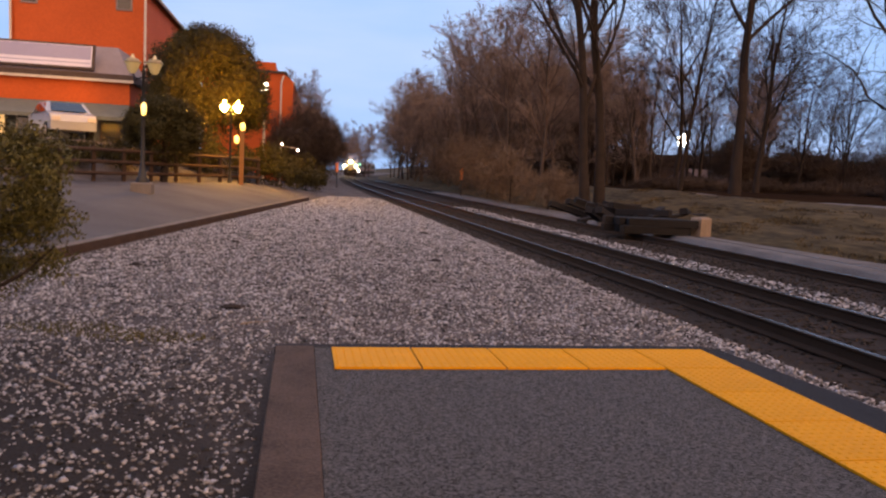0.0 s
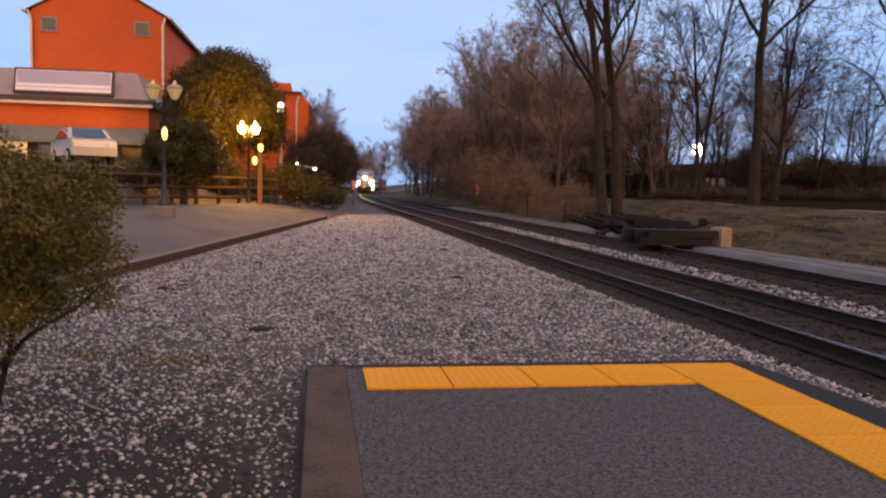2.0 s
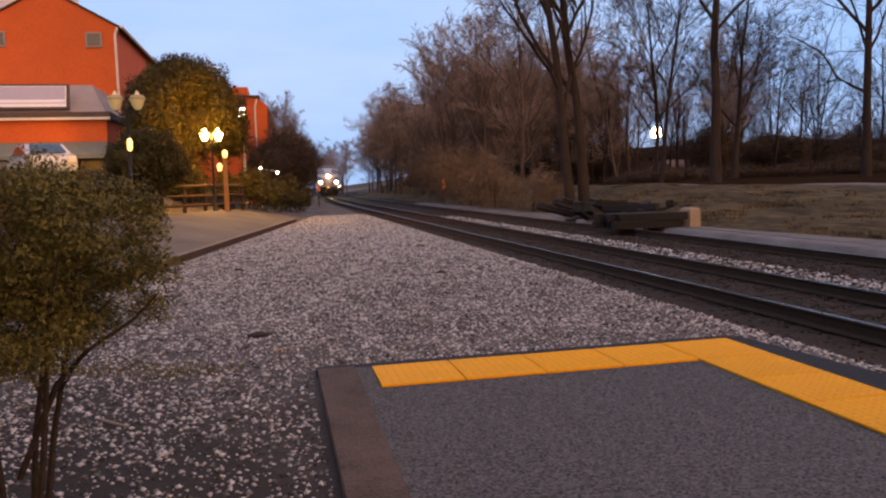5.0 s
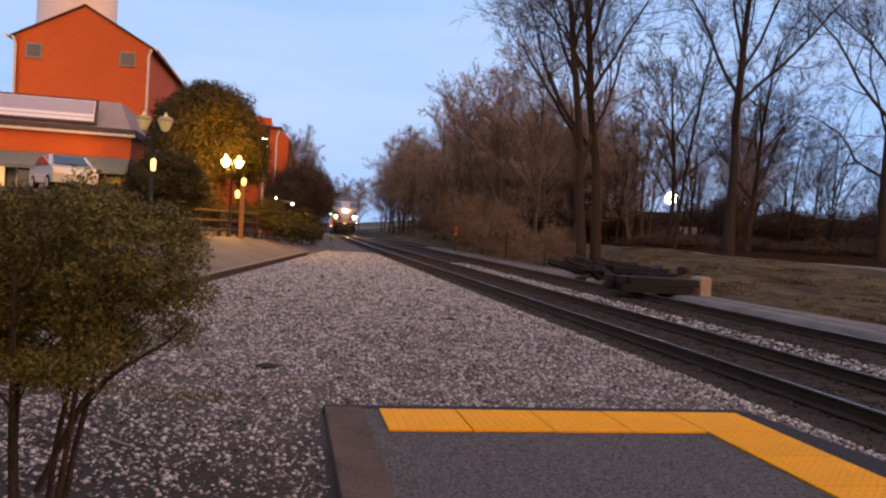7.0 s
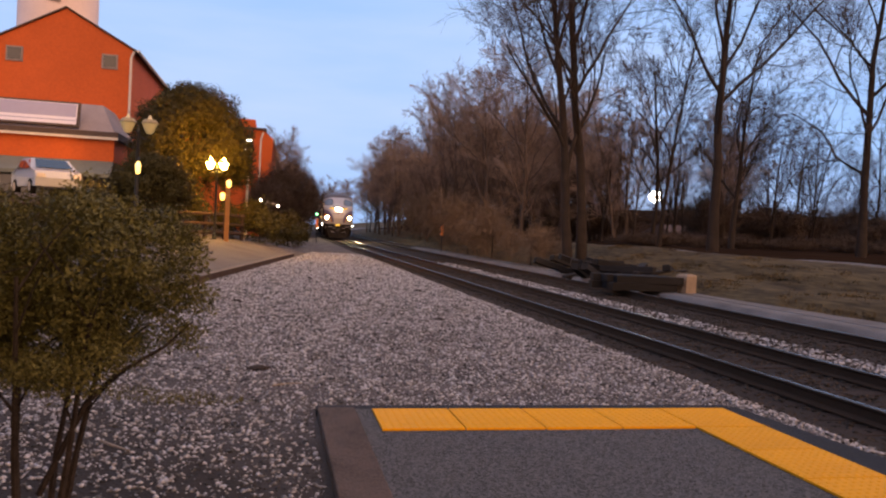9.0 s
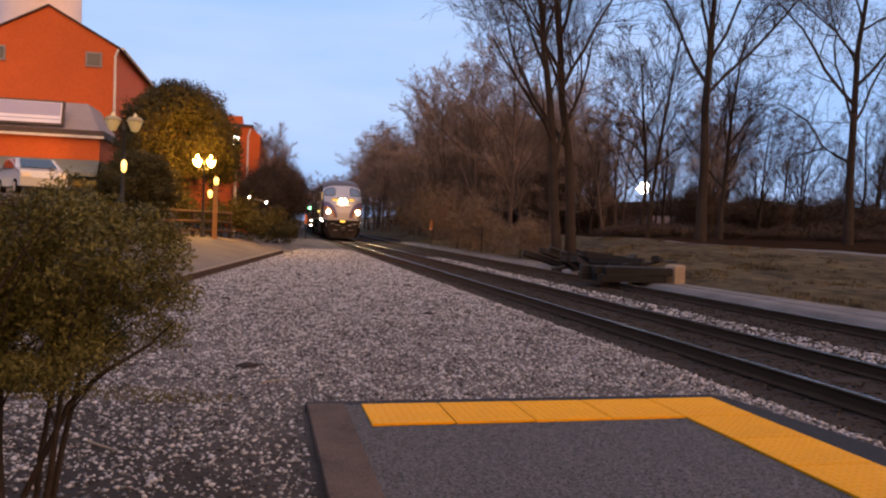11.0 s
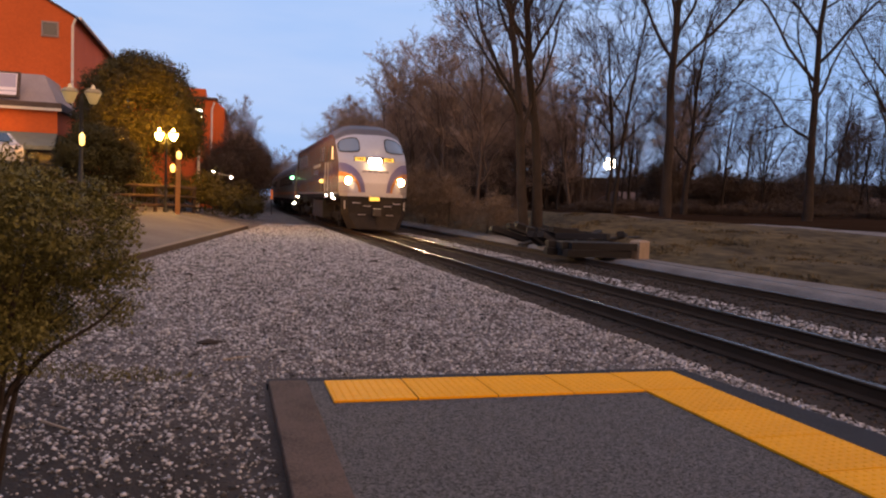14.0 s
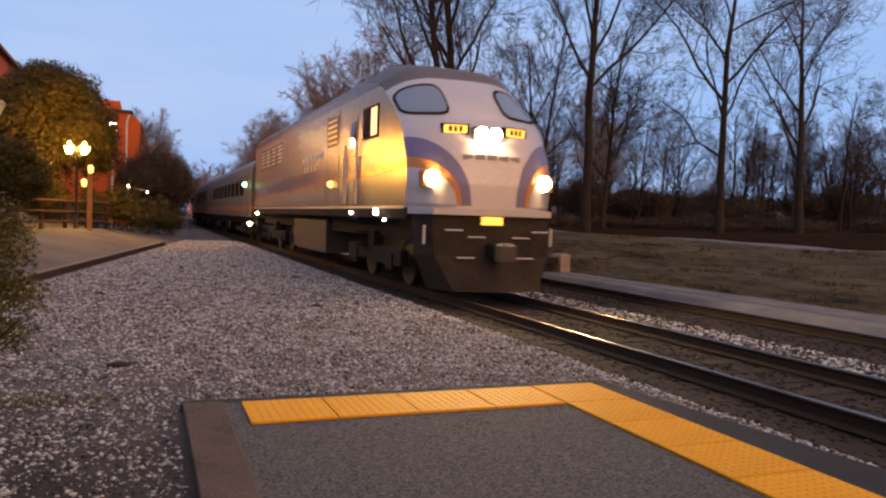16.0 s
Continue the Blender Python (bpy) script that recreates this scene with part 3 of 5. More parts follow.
    part("wall", box_mesh("wall", xa, xb - 0.1, yl + 0.5, yl + 5, 0.2, 3.94, M_SHOP), base, "grey-green shopfront wall")
    v = [(xa, yl - 0.02, 3.94), (xb, yl - 0.02, 3.94), (xb, yl - 0.75, 3.3), (xa, yl - 0.75, 3.3), (xb, yl - 0.75, 3.12), (xa, yl - 0.75, 3.12), (xb, yl - 0.02, 3.7), (xa, yl - 0.02, 3.7)]
    part("awning", mesh("awning", v, [(0, 3, 2, 1), (3, 5, 4, 2), (5, 7, 6, 4), (1, 2, 4, 6), (0, 7, 5, 3)], M_SHOP), base, "sloping grey-green awning")
    for i in range(6):
        x = xb - 0.7 - 1.9 * i
        win = part("window", box_mesh("window", -0.75, 0.75, -0.05, 0.03, 0, 2.0, M_TRIM if i == 2 else M_DARKTRIM), base, place=(x, yl + 0.47, 1.92))
        part("pane", box_mesh("pane", -0.66, 0.66, -0.06, -0.055, 0.1, 1.9, M_WARMPANE if i == 3 else M_WINDOW), win)
    sign = thing("billboard", "long framed pale sign with blue-grey print above the shop", "sign", (-12.9, yl - 0.15, 5.55))
    part("frame", box_mesh("frame", -1.84, 2.7, 0.0, 0.14, -0.05, 1.2, M_DARKTRIM), sign, place=(0, 0, 0, -14, 0, 0))
    part("face", box_mesh("face", -1.74, 2.58, -0.02, -0.004, 0.06, 1.1, M_BOARD), sign, place=(0, 0, 0, -14, 0, 0))
    for a, b, c, d in ((-1.70, 2.54, 0.42, 1.07), (-1.70, 2.54, 0.22, 0.27)):
        part("print_band", box_mesh("print_band", a, b, -0.03, -0.024, c, d, M_BOARDBLUE), sign, place=(0, 0, 0, -14, 0, 0))


M_WARMPANE = mat("lit shop window", (0.5, 0.35, 0.15), 0.3, emit=0.7, glow=(1.0, 0.6, 0.25))
mill()


def far_hall():
    base = thing("gabled_hall", "orange-red gabled hall down the line with white downpipe", "building")
    x0, x1, y, ez, rz = -9.5, -1.3, 69, 8.1, 11.0
    xm = -4.0
    part("wall", quad_wall("wall", ((x0, y), (x1, y), [(0, 0), (x1 - x0, 0), (x1 - x0, ez + 1.2), (x1 - x0 - 0.9, ez + 1.9), (0, ez + 1.9)]), 0.25, M_REDWALL), base)
    part("wall", quad_wall("wall", ((x1, y + 0.25), (x1 + 1.3, y + 34), [(0, 0), (33.6, 0), (33.6, ez), (0, ez + 1.2)]), 0.25, M_REDWALL), base)
    part("gutter", Soup().tube([(x1 + 0.05, y, ez + 1.15), (x1 + 1.35, y + 33.6, ez)], 0.1, 6).done("gutter", M_TRIM), base, "white eave gutter")
    part("roof", box_mesh("roof", x0, x1 - 0.6, y - 0.2, y + 30, ez + 1.9, ez + 2.1, M_ROOF), base)
    part("wall", box_mesh("wall", -5.4, -3.0, y + 1, y + 14, ez + 2.1, ez + 3.0, M_REDWALL), base, "orange-red roof lantern")
    s = Soup().tube([(x1 - 0.9, y - 0.12, ez + 1.7), (x1 - 1.1, y - 0.12, ez + 1.0), (x1 - 1.1, y - 0.12, 1.0)], 0.09, 6)
    part("downpipe", s.done("downpipe", M_TRIM), base)


far_hall()


# ---- lamps ----
def lantern_post(place, lit, rz=0.0, drop=0.0):
    lab = "black twin-lantern post with glowing orange sodium lamps" if lit else "black twin-lantern post with frosted cream lanterns"
    base = thing("street_lamp", lab, "lamp", place, "twin-lantern posts", rz=rz)
    h = 3.3 - drop
    s = Soup().lathe([(0.17, 0.0), (0.17, 0.1), (0.12, 0.16), (0.09, 0.4), (0.06, 0.5), (0.052, 1.0), (0.045, h), (0.07, h + 0.03), (0.03, h + 0.1), (0.01, h + 0.25)], sides=12)
    part("pole", s.done("pole", M_BLACK, True), base)
    s = Soup().tube([(-0.28, 0, h - 0.02), (-0.18, 0, h - 0.16), (0, 0, h - 0.1), (0.18, 0, h - 0.16), (0.28, 0, h - 0.02)], 0.025, 6)
    part("arm", s.done("arm", M_BLACK), base)
    for sx in (-0.28, 0.28):
        s = Soup().lathe([(0.05, h - 0.02), (0.1, h + 0.02), (0.19, h + 0.24), (0.2, h + 0.27), (0.13, h + 0.36), (0.05, h + 0.4), (0.035, h + 0.46), (0.0, h + 0.5)], sx, 0, 10)
        g = part("lantern", s.done("lantern", M_SODIUM if lit else M_LANTERN, True), base, "glowing sodium lantern" if lit else "frosted cream lantern")
        s = Soup().lathe([(0.22, h + 0.25), (0.22, h + 0.29), (0.15, h + 0.37), (0.14, h + 0.36)], sx, 0, 10)
        part("cap", s.done("cap", M_DARKTRIM if lit else M_CREAM), g)
    return base


lantern_post((-4.49, 16.2, land(-4.49, 16.2) + 0.3), False, drop=land(-4.49, 16.2) - 0.04)
plinth = new("plinth", Soup().chamfer(-0.26, 0.26, -0.26, 0.26, -0.2, 0.3, 0.04).done("plinth", M_KERB))
plinth.matrix_basis = pose(-4.49, 16.2, land(-4.49, 16.2) + 0.0)
tagged(plinth, "squat grey concrete plinth under the lamp post", "plinth")
lantern_post((-3.35, 29.0, 0.3), True)
point_lamp("sodium_light", (-3.35, 28.7, 4.35), 1700, (1.0, 0.43, 0.05), 0.3)


def wall_lantern():
    base = thing("wall_lantern", "small lit warm lantern on a dark bracket", "lamp", (-4.42, 15.9, 2.45))
    part("glass", Soup().lathe([(0.02, 0.06), (0.06, 0.1), (0.075, 0.3), (0.04, 0.38), (0.0, 0.41)], sides=8).done("glass", M_WARMLAMP, True), base)
    part("bracket", Soup().tube([(0, 0, 0.4), (0, 0.1, 0.5), (-0.05, 0.3, 0.4)], 0.02, 6).done("bracket", M_BLACK), base)


wall_lantern()


def lamp_pillar():
    base = thing("bollard_lamp", "orange-lit wooden post with two small lit lanterns", "lamp", (-2.78, 27.9, land(-2.78, 27.9)))
    part("post", Soup().chamfer(-0.09, 0.09, -0.09, 0.09, -0.2, 2.3, 0.02).done("post", M_POST), base)
    for x, z in ((-0.22, 1.75), (0.02, 2.3)):
        part("lantern", Soup().lathe([(0.03, z), (0.09, z + 0.05), (0.11, z + 0.25), (0.03, z + 0.34)], x, 0, 8).done("lantern", M_WARMLAMP, True), base, "small lit warm lantern")
    part("arm", Soup().tube([(-0.22, 0, 1.75), (0, 0, 1.7)], 0.02, 5).done("arm", M_BLACK), base)


M_POST = mat("varnished post", (0.3, 0.14, 0.05), 0.6, 0, 0.2, 3, 30, 0.2)
lamp_pillar()


def flood():
    z = land(-2.31, 36.5)
    base = thing("flood_light", "white floodlight on a slim pale pole", "lamp", (-2.31, 36.5, z))
    h = 5.49 - z
    part("pole", Soup().tube([(0, 0, -0.2), (0, 0, h - 0.3)], [0.09, 0.06], 8).done("pole", M_TRIM), base)
    part("head", Soup().chamfer(-0.2, 0.2, -0.25, 0.0, h - 0.36, h + 0.3, 0.05).done("head", M_BLACK), base)
    part("lens", Soup().box(-0.15, 0.15, -0.29, -0.255, h - 0.3, h + 0.24).done("lens", M_WHITELAMP), base)


flood()


def path_lights():
    base = thing("street_lamp", "slim far pole with two small white lamps", "lamp", (-1.9, 55.0, land(-1.9, 55.0)))
    part("pole", Soup().tube([(0, 0, -0.2), (0, 0, 3.1)], [0.06, 0.04], 6).done("pole", M_TRIM), base)
    part("arm", Soup().tube([(0, 0, 3.0), (1.3, 0, 2.8)], 0.03, 5).done("arm", M_TRIM), base)
    for x, z in ((0, 3.1), (1.3, 2.7)):
        part("lens", Soup().lathe([(0.0, z - 0.07), (0.085, z), (0.0, z + 0.08)], x, 0, 8).done("lens", M_WHITELAMP, True), base, "small lit white lamp")


path_lights()


def far_light():
    base = thing("street_lamp", "distant street lamp with a bright warm-white head enlarged by bloom", "lamp", (57.0, 104.0, 1.0))
    part("pole", Soup().tube([(0, 0, -0.5), (0, 0, 7.0)], [0.12, 0.08], 8).done("pole", M_BLACK), base)
    # far wider than a real lamp head: its bloom is built into the shape
    part("globe", Soup().lathe([(0.02, 6.4), (0.75, 6.7), (0.95, 7.3), (0.75, 7.9), (0.0, 8.2)], sides=12).done("globe", M_WHITELAMP, True), base)


far_light()


def marker(x, y, h):
    base = thing("marker_post", "thin orange plastic marker post", "marker", (x, y, land(x, y)))
    part("post", Soup().tube([(0, 0, -0.1), (0, 0, h - 0.7)], 0.04, 6).done("post", M_BLACK), base)
    part("blade", Soup().chamfer(-0.09, 0.09, -0.03, 0.03, h - 0.7, h, 0.02).done("blade", M_ORANGE), base)


marker(9.9, 43.0, 1.9)
marker(2.4, 54.0, 1.9)


# ---- parked car on the upper lot ----
def parked_car(x, y, rz):
    car = thing("car", "white parked car with dark windows on the upper lot", "car", (x, y, land(x, y)), rz=rz)
    prof = [(-2.2, 0.35), (-2.25, 0.75), (-2.15, 1.0), (-1.6, 1.08), (-1.0, 1.5), (-0.6, 1.56), (0.7, 1.54), (1.35, 1.12), (2.1, 0.98), (2.25, 0.7), (2.2, 0.35)]
    v, f = [], []
    for w, k in ((-0.88, 1.0), (0.88, 1.0)):
        v += [(a, w * (0.84 if b > 1.2 else 1.0), b) for a, b in prof]
    n = len(prof)
    f = [(i, i + 1, n + i + 1, n + i) for i in range(n - 1)] + [tuple(range(n))[::-1], tuple(range(n, 2 * n)), (0, n, 2 * n - 1, n - 1)]
    part("body", mesh("body", v, f, M_CAR), car)
    for sy in (-1, 1):
        for a, b in ((-0.95, -0.1), (0.0, 0.85)):
            q = [(a - 0.3 if a < -0.5 else a, sy * 0.885, 1.1), (b + (0.3 if b > 0.5 else 0), sy * 0.885, 1.1), (b, sy * 0.765, 1.47), (a, sy * 0.765, 1.47)]
            part("window", mesh("window", q, [(0, 1, 2, 3) if sy < 0 else (3, 2, 1, 0)], M_WINDOW), car)
        for wx in (-1.4, 1.4):
            wh = part("wheel", Soup().tube([(wx, sy * 0.7, 0.33), (wx, sy * 0.91, 0.33)], 0.33, 16).done("wheel", M_UNDER), car)
            part("rim", Soup().tube([(wx, sy * 0.9, 0.33), (wx, sy * 0.925, 0.33)], 0.2, 12).done("rim", M_CHROME), wh)
        part("headlight", Soup().box(2.1, 2.27, sy * 0.68 - 0.16, sy * 0.68 + 0.16, 0.72, 0.88).done("headlight", M_TRIM), car)
        part("tail_light", Soup().box(-2.27, -2.15, sy * 0.68 - 0.14, sy * 0.68 + 0.14, 0.75, 0.95).done("tail_light", M_TAIL), car)
    for x0, x1, z0, z1 in ((1.42, 0.78, 1.12, 1.5), (-1.58, -1.06, 1.12, 1.47)):
        q = [(x0, -0.7, z0), (x0, 0.7, z0), (x1, 0.6, z1), (x1, -0.6, z1)]
        o = 0.03 if x0 > 0 else -0.03
        part("windscreen", mesh("windscreen", [(a + o, b, c + 0.03) for a, b, c in q], [(0, 1, 2, 3) if x0 > 0 else (3, 2, 1, 0)], M_WINDOW), car)


M_CAR = mat("white car paint", (0.42, 0.44, 0.48), 0.25, 0.1, 0.06)
M_TAIL = mat("red tail lamp", (0.4, 0.02, 0.02), 0.3)
parked_car(-10.6, 30.4, -62)


# ---- small litter on the gravel ----
def stick(pts, r):
    s = Soup().tube([(x, y, land(x, y) + 0.02) for x, y in pts], [r, r * 0.8, r * 0.5][:len(pts)], 5)
    tagged(new("stick", s.done("stick", M_STICK)), "bleached fallen stick lying on the gravel", "stick")


M_STICK = mat("bleached stick", (0.24, 0.2, 0.16), 0.9, 0, 0.2)
stick([(-1.83, -0.64), (-1.74, -0.74), (-1.62, -0.86)], 0.011)
stick([(-0.75, 1.1), (-0.62, 1.2), (-0.5, 1.22)], 0.008)
rl = random.Random(14)
for x, y in ((1.59, 15.6), (-1.4, 8.5), (2.6, 12.0), (-0.9, 1.95), (1.9, 6.4), (0.2, 15.0), (-2.4, 5.0)):
    s = Soup().lathe([(0.0, 0.035), (0.05, 0.03), (0.1, 0.012), (0.11, 0.0)], 0, 0, 7)
    s.v = [(a * rl.uniform(0.8, 1.5), b * rl.uniform(0.6, 1.0), c) for a, b, c in s.v]
    ob = new("dead_leaf", s.done("dead_leaf", M_BARK))
    ob.matrix_basis = pose(x, y, land(x, y) + 0.012, 0, 0, rl.uniform(0, 360))
    tagged(ob, "dark clump of dead leaves on the gravel", "dead leaves")
for x, y, r in ((-1.8, 0.75, 0.35), (-1.35, 0.55, 0.28), (-2.2, 0.95, 0.3)):
    v, f = [], []
    for _ in range(220):
        a, q = rl.uniform(0, 6.283), r * rl.random() ** 0.5
        px, py, h, w = x + 1.6 * q * math.cos(a), y + 0.6 * q * math.sin(a), rl.uniform(0.02, 0.05), 0.004
        pz, k = land(px, py), len(v)
        v += [(px - w, py, pz), (px + w, py, pz), (px + rl.uniform(-0.02, 0.02), py + rl.uniform(-0.02, 0.02), pz + h)]
        f.append((k, k + 1, k + 2))
    tagged(new("weeds", mesh("weeds", v, f, M_LEAF)), "thin patch of low olive weeds in the gravel", "weeds", kind="stuff")

# ---- bank side: timber pile, stone block, far houses ----
def timber_pile():
    rng = random.Random(5)
    for i in range(9):
        col, row = i % 5, i // 5
        ob = new("railway_tie", Soup().chamfer(-0.98, 0.98, -0.12, 0.12, 0, 0.2, 0.015).done("railway_tie", M_LOG))
        ob.matrix_basis = pose(9.15 + rng.uniform(-0.2, 0.2) + 0.05 * row, 13.5 + 0.27 * col, 0.02 + 0.205 * row, 0, 0, rng.uniform(-3, 3))
        tagged(ob, "old black tarred railway tie in a pile", "railway tie", "pile of old ties")
    for i in range(26):
        x, y = rng.uniform(3.2, 7.8), rng.uniform(17.2, 20.4)
        L = rng.uniform(0.5, 1.3)
        ob = new("railway_tie", Soup().chamfer(-L, L, -0.12, 0.12, 0, 0.2, 0.015).done("railway_tie", M_LOG))
        ob.matrix_basis = pose(11.2 + (x - 5.5) * 0.75, y + (i % 3), rng.uniform(0.0, 0.42) + land(11.2, y), rng.uniform(-12, 12), rng.uniform(-16, 16), rng.uniform(-60, 60))
        tagged(ob, "broken black tie dumped beside the track", "railway tie", "pile of old ties")


timber_pile()
blk = Soup().chamfer(-0.2, 0.2, -0.19, 0.19, -0.1, 0.58, 0.05).done("stone_block", M_BLOCK)
ob = new("stone_block", blk)
ob.matrix_basis = pose(10.55, 13.6, -0.06, 0, 0, 18)
tagged(ob, "upright tan stone block beside the track", "stone block")


def far_house(x, y, w, d, h, wall, rz):
    base = thing("house", "low distant house behind the bare trees", "house", (x, y, land(x, y) - 0.9), "distant houses", rz=rz)
    part("wall", box_mesh("wall", -w / 2, w / 2, -d / 2, d / 2, -1, h, wall), base)
    v = [(-w / 2 - 0.4, -d / 2 - 0.4, h), (w / 2 + 0.4, -d / 2 - 0.4, h), (w / 2 + 0.4, d / 2 + 0.4, h), (-w / 2 - 0.4, d / 2 + 0.4, h), (-w / 2, 0, h + d * 0.2), (w / 2, 0, h + d * 0.2)]
    part("roof", mesh("roof", v, [(0, 1, 5, 4), (2, 3, 4, 5), (1, 2, 5), (3, 0, 4), (3, 2, 1, 0)], M_ROOF), base)
    for i in range(int(w // 3)):
        part("window", box_mesh("window", -0.4, 0.4, -0.04, 0.02, 0, 0.7, M_WARMPANE if wall is M_FARTRIM else M_WINDOW), base, place=(-w / 2 + 1.6 + 3 * i, -d / 2, 0.45))


M_FARWALL = mat("grey siding", (0.2, 0.175, 0.18), 0.8, 0, 0.1)
M_FARTRIM = mat("white siding", (0.55, 0.5, 0.52), 0.8, 0, 0.1)
for a in ((47.0, 76, 9, 7, 1.3, M_FARWALL, 8), (58.5, 77, 9, 7, 1.2, M_FARWALL, -4), (68.5, 75, 5, 6, 1.5, M_FARTRIM, 4), (79.0, 72, 8, 7, 1.4, M_REDWALL, -12), (33.0, 84, 7, 7, 1.3, M_FARWALL, 12)):
    far_house(*a)


# ---- bare trees ----
def limb_points(rng, start, way, length, steps, wander, lift):
    pts, p, d = [start.copy()], start.copy(), way.copy()
    for _ in range(steps):
        d = (d + Vector((rng.gauss(0, wander), rng.gauss(0, wander), rng.gauss(0, wander) + lift))).normalized()
        p = p + d * (length / steps)
        pts.append(p.copy())
    return pts, d


def bare_tree(name, seed, height, radius, lean=(0, 0), fork=0.45, levels=4, spread=0.62, twig=0.006, density=1.0, bark=M_BARK, twigs=M_TWIG, label="", group="", reach=0.85):
    rng = random.Random(seed)
    wood, fine = Soup(), Soup()

    def grow(start, way, length, r0, level):
        steps = (8, 6, 4, 3, 2, 1)[level]
        pts, end = limb_points(rng, start, way, length, steps, (0.05, 0.12, 0.16, 0.2, 0.2, 0.2)[level], (0.04, 0.05, 0.05, 0.05, 0.04, 0.04)[level])
        r1 = max(r0 * (0.22 if level == 0 else 0.3), twig * 0.6)
        radii = [r0 + (r1 - r0) * (i / steps) ** (1.25 if level == 0 else 1) for i in range(steps + 1)]
        if level == 0:
            radii[0] *= 1.3
        (wood if level <= 2 else fine).tube(pts, radii, (10, 7, 4, 3, 3, 3)[level], cap=False)
        if level >= levels:
            return
        n = max(2, round((11, 8, 6, 4, 2)[level] * density * rng.uniform(0.85, 1.15)))
        for i in range(n):
            at = fork + (0.99 - fork) * (i + rng.random() * 0.6) / n if level == 0 else rng.uniform(0.15, 1.0)
            j = min(int(at * steps), steps - 1)
            q = pts[j].lerp(pts[j + 1], at * steps - j)
            d = (pts[j + 1] - pts[j]).normalized()
            ang = 2.4 * i + rng.uniform(-0.5, 0.5) if level == 0 else rng.uniform(0, 6.283)
            a = d.orthogonal().normalized()
            side = math.cos(ang) * a + math.sin(ang) * d.cross(a)
            w = (d + side * spread * rng.uniform(0.75, 1.35)).normalized()
            L = height * reach * rng.uniform(0.36, 0.52) * (1.25 - 0.75 * at) if level == 0 else length * rng.uniform(*((0.34, 0.62) if level < 2 else (0.42, 0.72))) * (1.2 - 0.5 * at)
            r = r0 + (r1 - r0) * at
            grow(q, w, L, max(r * (rng.uniform(0.45, 0.7) if level == 0 else 0.5), twig), level + 1)

    grow(Vector((0, 0, -0.2)), Vector((lean[0], lean[1], 1)).normalized(), height * 0.92, radius, 0)
    base = thing(name, label or "tall bare winter tree with dark forked trunk", "tree", (0, 0, 0), group)
    part("trunk", wood.done("trunk", bark, True), base)
    part("crown", fine.done("crown", twigs), base, "bare twiggy crown")
    return base


def put(tree, x, y, rz=0.0, s=1.0, dz=0.0):
    tree.matrix_basis = pose(x, y, land(x, y) + dz, 0, 0, rz) @ Matrix.Diagonal((s, s, s, 1))
    return tree


put(bare_tree("tree", 11, 19, 0.2, (-0.04, 0.02), 0.22, 5, 0.72, 0.0065, 1.1, reach=0.72), 11.6, 25.1, 20)
put(bare_tree("tree", 12, 20, 0.21, (0.06, 0.03), 0.22, 5, 0.72, 0.0065, 1.1, reach=0.8), 12.4, 25.6, 80)
put(bare_tree("tree", 15, 18, 0.225, (0.0, 0.0), 0.32, 5, 0.85, 0.0065, 1.05, reach=1.0, label="tall bare tree with a trunk forking into spreading limbs"), 18.5, 25.2, 200)
put(bare_tree("tree", 17, 16, 0.21, (0.0, 0.0), 0.27, 5, 0.9, 0.0065, 1.05, reach=0.95), 26.3, 25.2, 40)
put(bare_tree("tree", 19, 11, 0.1, (0.04, 0.0), 0.35, 3, 0.5, 0.01, label="slim bare young tree"), 17.6, 28.5, 10)
put(bare_tree("tree", 21, 16, 0.22, (0.02, 0.0), 0.28, 5, 0.75, 0.0065, 1.0), 34.0, 27.5, 10)
put(bare_tree("tree", 23, 13, 0.15, (0.03, 0.0), 0.25, 4, 0.8, 0.0095), 24.5, 33.0, 70)
put(bare_tree("tree", 25, 12, 0.13, (-0.04, 0.0), 0.25, 4, 0.8, 0.0095), 20.6, 35.0, 130)

WOODS = [bare_tree("tree", 40 + i, 12 + i % 3, 0.13, (0.05 * (i % 3 - 1), 0), 0.14, 4, 0.7, 0.0125, 0.95, M_WOODBARK, M_WOODS, "bare brown tree in the winter woods", "winter woods") for i in range(5)]

OPEN = [bare_tree("tree", 60 + i, 12 + i % 3, 0.14, (0.05 * (i % 3 - 1), 0), 0.2, 4, 0.7, 0.0095, 0.85, label="dark bare tree across the lawn", group="trees across the lawn") for i in range(4)]


